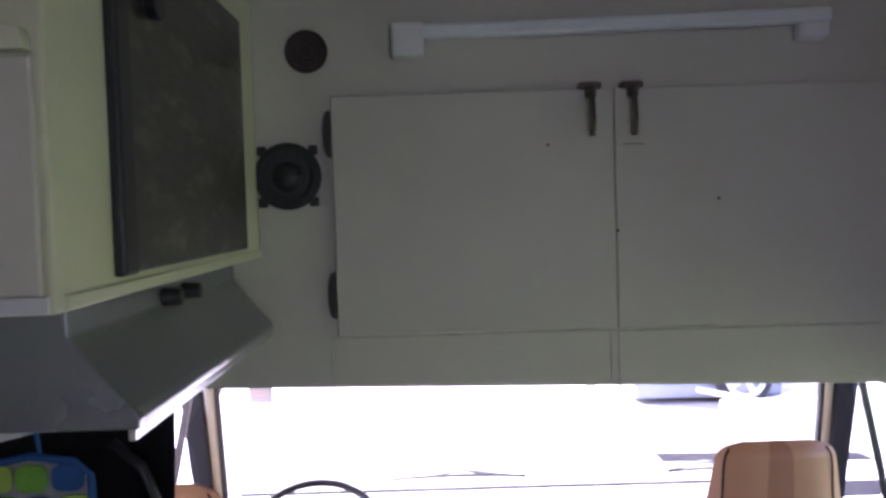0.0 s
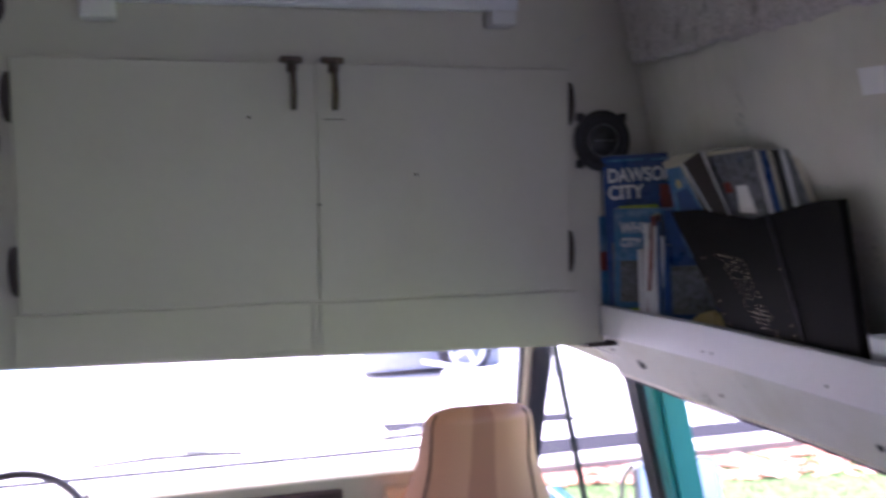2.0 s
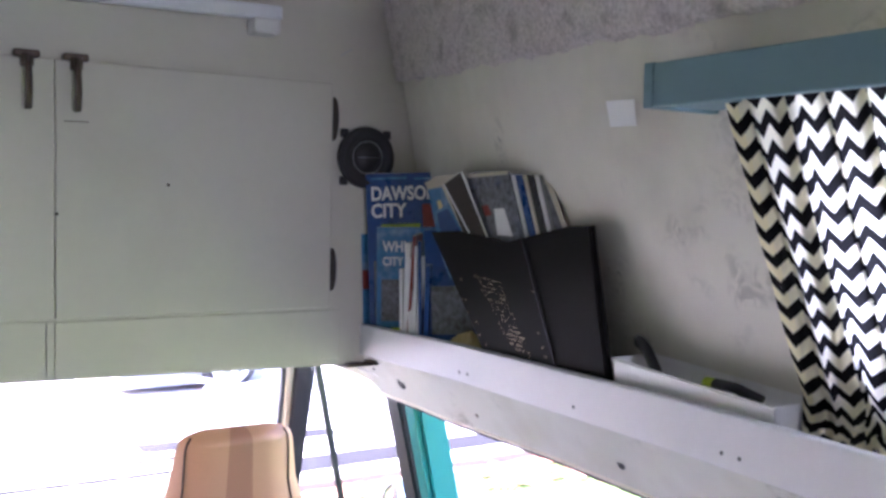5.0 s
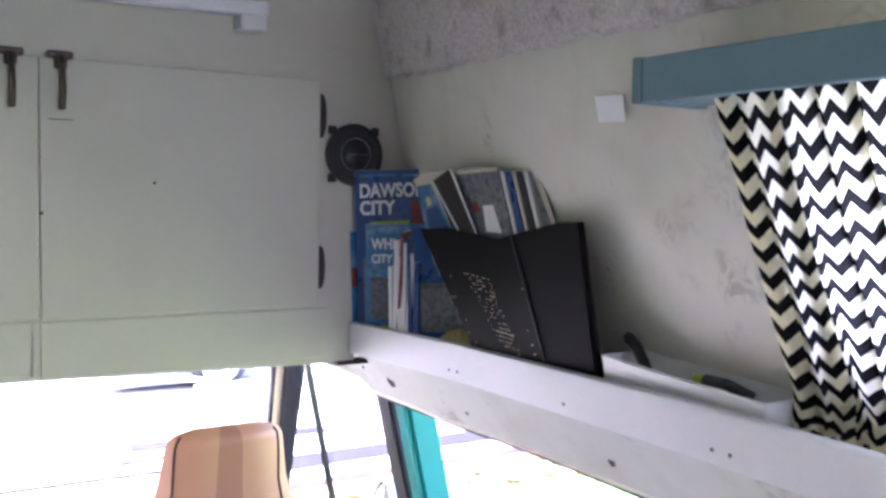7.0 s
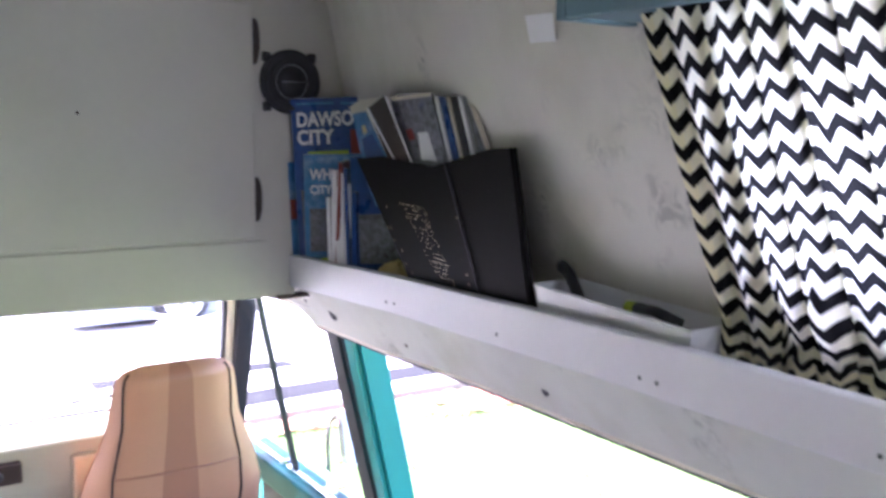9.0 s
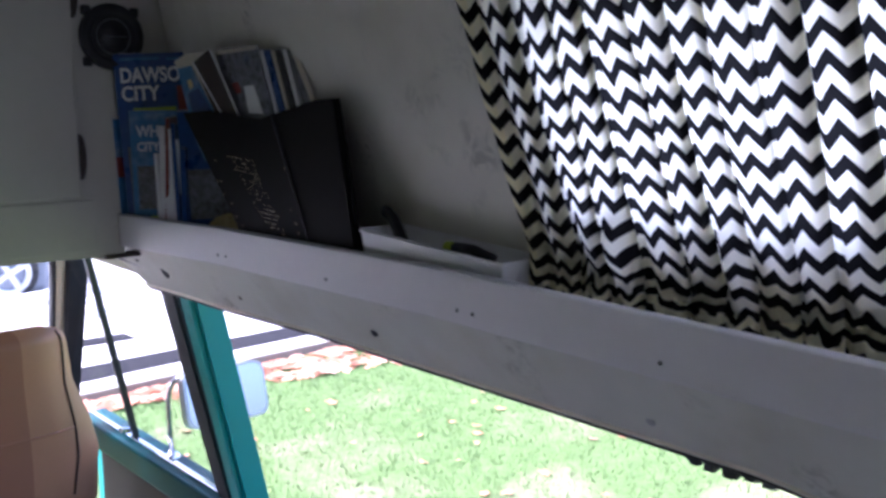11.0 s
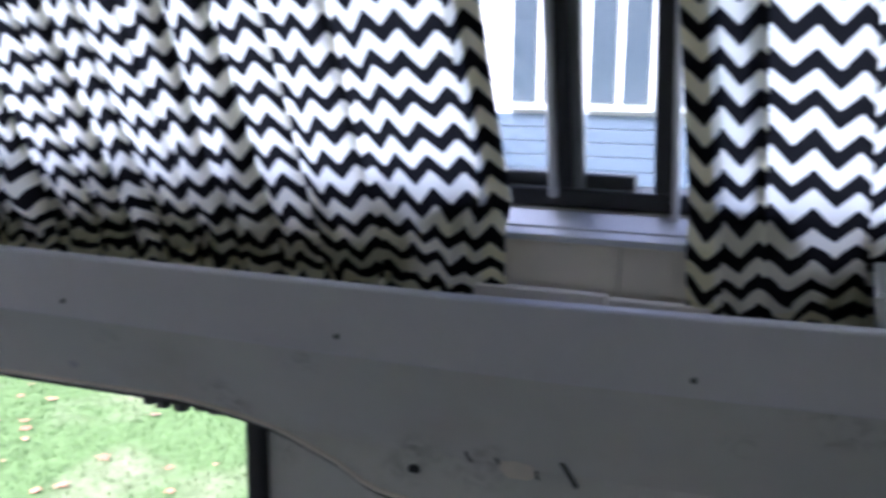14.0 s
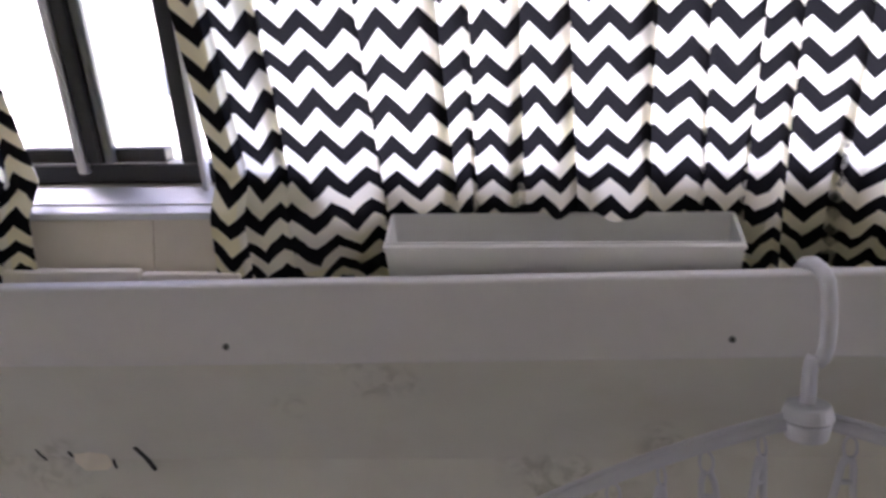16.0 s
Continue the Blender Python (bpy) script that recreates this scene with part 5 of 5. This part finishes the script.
# ---- clip hanger on the shelf's edge ----
hg = thing("clip_hanger", "white plastic drying hanger with clips, hooked on the shelf", "clip hanger", at=(0.55, -0.55, 1.43))
HP = mat("pale_grey_plastic", (0.56, 0.57, 0.62), 0.35, grain=40, vary=0.03, bump=0.02)
part("hook", tube([(0.601, -0.5465, 1.515), (0.600, -0.547, 1.530), (0.590, -0.5485, 1.538), (0.576, -0.550, 1.5415), (0.564, -0.552, 1.540), (0.556, -0.554, 1.534), (0.553, -0.555, 1.522), (0.553, -0.556, 1.505), (0.553, -0.5555, 1.490), (0.553, -0.5535, 1.481), (0.553, -0.549, 1.4765)], 0.0054, 12), HP, hg, "curved white hook", True)
part("neck", tube([(0.553, -0.5475, 1.481), (0.553, -0.5455, 1.476), (0.553, -0.545, 1.466), (0.553, -0.545, 1.446)], 0.0052, 12), HP, hg, "", True)
b = cyl((0.553, -0.5455, 1.437), (0.553, -0.5455, 1.4475), 0.0185, 0.015, seg=28, bev=0.0015)
cyl((0.553, -0.5455, 1.422), (0.553, -0.5455, 1.4355), 0.0145, 0.0165, seg=28, bev=0.0015, into=b)
part("hub", b, HP, hg)


def arm_at(sg, t):
    """The place on an arm: t runs from the hub to the tip."""
    return Vector((0.553 - 0.012 * t, -0.5455 + sg * 0.23 * t, 1.4375 - 0.055 * t - 0.035 * t * t))


for sg in (1, -1):
    ar = part("arm", tube([arm_at(sg, t) for t in np.linspace(0.06, 1, 18)], 0.0062, 10, flat=0.6), HP, hg, "ribbed white arm", True)
    part("rib", tube([arm_at(sg, t) + Vector((0, 0, 0.0055)) for t in np.linspace(0.06, 1, 18)], 0.0022, 8), HP, ar, "", True)
    for t, swing in ((0.13, 4), (0.30, -6), (0.43, 5), (0.58, -3), (0.74, 6), (0.90, 0)):
        m = Matrix.Translation(arm_at(sg, t) + Vector((0, 0, -0.007))) @ pose(0, 0, 0, swing, 0, 20 * sg + 6 * swing)
        b = tube([(0.0018 * math.sin(a), 0.0048 * math.cos(a), -0.007 + 0.0075 * math.sin(a)) for a in np.linspace(0, 2 * math.pi, 15)], 0.0012, 6)
        part_y = ((-0.002, -0.014), (-0.0045, -0.022), (-0.0056, -0.034), (-0.0075, -0.047), (-0.0068, -0.056))
        for side in (-1, 1):
            tube([(0, side * y, z) for y, z in part_y], 0.0028, 8, into=b, flat=0.75)
        tube([(0, -0.006, -0.033), (0, 0.006, -0.033)], 0.0022, 6, into=b)
        b.transform(m)
        part("clip", b, HP, hg, "small white plastic clip")
hold(hg)

# ---- outside ----
GZ = -0.55
M_GROUND = mat("lawn_soil_and_grass", (0.112, 0.165, 0.06), 0.95, grain=14, vary=0.5, bump=0.2, blot=1.1, blotamt=0.6, blotcol=(0.33, 0.30, 0.20), spec=0.1)
M_CONC = mat("pale_concrete", (0.48, 0.46, 0.43), 0.85, grain=20, vary=0.12, bump=0.2, blot=1.2, blotamt=0.5)
M_KERB = mat("weathered_kerb", (0.26, 0.25, 0.21), 0.9, grain=25, vary=0.2, bump=0.3, blotamt=0.5)
M_ASPH = mat("dark_asphalt_strip", (0.022, 0.021, 0.024), 0.95, grain=60, vary=0.3, bump=0.3, spec=0.08)
tagged(part("ground", sheet(lambda u, v: (lerp(-400, 400, u), lerp(-400, 400, v), GZ), 2, 2), M_GROUND), "mown green lawn reaching into the distance", "lawn", kind="structure")
bm = prism([(-60, 6.70), (60, 6.70), (60, 60), (-60, 60)], "z", GZ - 0.05, GZ + 0.012)
tagged(part("road", bm, M_CONC), "pale concrete drive and street", "road", kind="structure")
bm = prism([(-60, 6.56), (60, 6.56), (60, 6.70), (-60, 6.70)], "z", GZ - 0.05, GZ + 0.07, 0.01)
tagged(part("kerb", bm, M_KERB), "low weathered concrete kerb along the street", "kerb", kind="structure")
bm = prism([(0.8, 6.98), (3.5, 7.04), (60, 7.2), (60, 7.75), (4.8, 7.40), (0.8, 7.40)], "z", GZ, GZ + 0.02)
tagged(part("road_strip", bm, M_ASPH), "dark asphalt strip across the street", "road", kind="structure")
bm = prism([(1.6, 8.12), (3.42, 7.98), (3.40, 8.22), (1.6, 8.40)], "z", GZ, GZ + 0.02)
tagged(part("road_strip", bm, M_ASPH), "short dark asphalt patch in the street", "road", kind="structure")
bm = prism([(-60, -60), (-1.6, -60), (-1.6, 6.55), (-60, 6.55)], "z", GZ - 0.05, GZ + 0.01)
tagged(part("driveway", bm, M_CONC), "pale concrete driveway beside the van", "driveway", kind="structure")

M_GRASS = mat("grass_blades", (0.115, 0.185, 0.058), 0.8, grain=30, vary=0.55, bump=0, blot=1.1, blotamt=0.6, blotcol=(0.33, 0.31, 0.20), spec=0.15)
rng = np.random.default_rng(3)
N = 150000
gx = 1.2 + 7.5 * rng.random(N) ** 1.2
gy = -0.5 + 7.0 * rng.random(N)
keep = gy < 6.5
gx, gy = gx[keep], gy[keep]
N = len(gx)
a = rng.random(N) * 2 * np.pi
h = 0.008 + 0.045 * rng.random(N) ** 2
w = 0.003
base = np.stack([gx, gy, np.full(N, GZ)], 1)
sd = np.stack([np.cos(a), np.sin(a), 0 * a], 1) * w
tip = base + np.stack([0.06 * (rng.random(N) - 0.5), 0.06 * (rng.random(N) - 0.5), h], 1)
verts = np.stack([base - sd, base + sd, tip], 1).reshape(-1, 3)
me = bpy.data.meshes.new("grass")
me.from_pydata(verts.tolist(), [], np.arange(3 * N).reshape(-1, 3).tolist())
tagged(finish(new("grass", me), M_GRASS), "short green grass blades on the lawn", "grass", kind="stuff")

M_LEAF = mat("fallen_leaf", (0.46, 0.19, 0.11), 0.7, grain=9, vary=0.6, bump=0.1, blot=5.0, blotamt=1.0, blotcol=(0.62, 0.42, 0.34))
b = bmesh.new()
random.seed(8)


def leaf(x, y, r):
    """A lobed fallen leaf."""
    a0, lean = random.random() * 6.28, 0.3 * random.random()
    c = b.verts.new((x, y, GZ + 0.016))
    ring = []
    for k in range(10):
        an = a0 + k * 0.628
        rr = r * (1.0 if k % 2 == 0 else 0.55) * (0.8 + 0.4 * random.random())
        ring.append(b.verts.new((x + rr * math.cos(an), y + rr * math.sin(an), GZ + 0.014 + lean * rr * math.sin(an - a0) + 0.006 * random.random())))
    for k in range(10):
        b.faces.new((c, ring[k], ring[(k + 1) % 10]))


for k in range(190):
    leaf(1.6 + 6.5 * random.random(), 0.0 + 6.0 * random.random(), 0.018 + 0.035 * random.random())
for k in range(900):
    x = 2.0 + 4.6 * random.random()
    leaf(x, 6.52 - (0.25 + 0.22 * max(x - 2.6, 0)) * random.random() ** 1.2, 0.045 + 0.04 * random.random())
tagged(part("fallen_leaves", b, M_LEAF), "dry orange-brown leaves scattered on the lawn", "leaves", kind="stuff")
M_SNOWWHITE = mat("white_house_siding", (0.80, 0.80, 0.80), 0.6, grain=30, vary=0.04, bump=0.05)
M_BLUESID = mat("blue_grey_siding", (0.085, 0.115, 0.155), 0.6, grain=10, vary=0.08, bump=0.05)
M_WINDARK = mat("dark_window_glass", (0.06, 0.08, 0.10), 0.08, grain=5, vary=0.1, bump=0)
hs = thing("house", "white house with a blue-grey lower wall and white windows", "house", at=(13, 4, GZ))
part("wall", box(13.3, 20, -8, 12, GZ, 4.2), M_SNOWWHITE, hs, "white siding")
for k in range(8):
    part("siding_board", box(13.20, 13.29, -3, 4.3, GZ + 0.20 * k, GZ + 0.20 * k + 0.19, 0.01), M_BLUESID, hs, "blue-grey siding board")
for k in range(5):
    yb = -1.74 + 1.15 * k
    w2 = part("window", box(13.10, 13.29, yb, yb + 1.0, 1.10, 2.85, 0.02), M_SNOWWHITE, hs, "white window frame")
    part("pane", box(13.07, 13.095, yb + 0.09, yb + 0.44, 1.22, 2.7), M_WINDARK, w2)
    part("pane", box(13.07, 13.095, yb + 0.56, yb + 0.91, 1.22, 2.7), M_WINDARK, w2)
part("roof", prism([(12.6, 4.1), (20.5, 4.1), (16.6, 7.2)], "y", -8.5, 12.5), M_ASPH, hs)
w2 = part("window", box(13.24, 13.29, 4.8, 5.3, 1.05, 1.6, 0.01), M_SNOWWHITE, hs)
part("pane", box(13.21, 13.238, 4.85, 5.25, 1.1, 1.55), M_BLUESID, w2)
for k in range(6):
    part("step_rail", box(12.5, 12.56, 4.0 + 0.05 * k, 5.8, 0.15 + 0.17 * k, 0.22 + 0.17 * k), M_SNOWWHITE, hs)
hold(hs)

tr = thing("parked_trailer", "dull blue-grey utility trailer with a white spoked wheel, parked ahead", "trailer", at=(3.4, 11.5, GZ))
PALE = mat("pale_blue_grey_metal", (0.66, 0.68, 0.72), 0.45)
part("tyre", tube([(3.05 + 0.24 * math.cos(a2), 10.3, GZ + 0.33 + 0.24 * math.sin(a2)) for a2 in np.linspace(0, 6.2832, 33)], 0.09, 12), M_RUBBER, tr, "", True)
TRAILER = mat("dull_blue_grey_metal", (0.30, 0.325, 0.37), 0.5)
rim = part("rim", cyl((3.05, 10.25, GZ + 0.33), (3.05, 10.37, GZ + 0.33), 0.20, seg=28, bev=0.02), TRAILER, tr)
part("rim_ring", tube([(3.05 + 0.205 * math.cos(a2), 10.235, GZ + 0.33 + 0.205 * math.sin(a2)) for a2 in np.linspace(0, 6.2832, 33)], 0.035, 10), M_WHITEPL, rim, "white wheel rim", True)
for a2 in range(4):
    an = 0.5 + a2 * math.pi / 2
    part("spoke", tube([(3.05, 10.22, GZ + 0.33), (3.05 + 0.19 * math.cos(an), 10.225, GZ + 0.33 + 0.19 * math.sin(an))], 0.036, 8), M_WHITEPL, rim, "white spoke")
part("bed", box(1.85, 3.55, 10.45, 13.2, GZ + 0.07, GZ + 1.25, 0.04), TRAILER, tr, "dull blue-grey body")
part("wheel_arch", box(2.68, 3.42, 10.2, 10.44, GZ + 0.70, GZ + 0.80, 0.03), TRAILER, tr)
part("tongue", tube([(2.5, 10.2, GZ + 0.22), (3.5, 9.2, GZ + 0.14)], 0.03, 8), PALE, tr)
part("tongue", tube([(3.6, 10.0, GZ + 0.22), (2.6, 9.2, GZ + 0.14)], 0.03, 8), PALE, tr)
part("bumper", box(2.5, 3.7, 9.3, 9.4, GZ + 0.18, GZ + 0.28, 0.02), PALE, tr)
part("leg", box(3.45, 3.52, 9.0, 9.07, GZ, GZ + 0.25), PALE, tr)
part("leg", box(1.3, 1.4, 10.4, 10.5, GZ, GZ + 0.32), PALE, tr)
hold(tr)
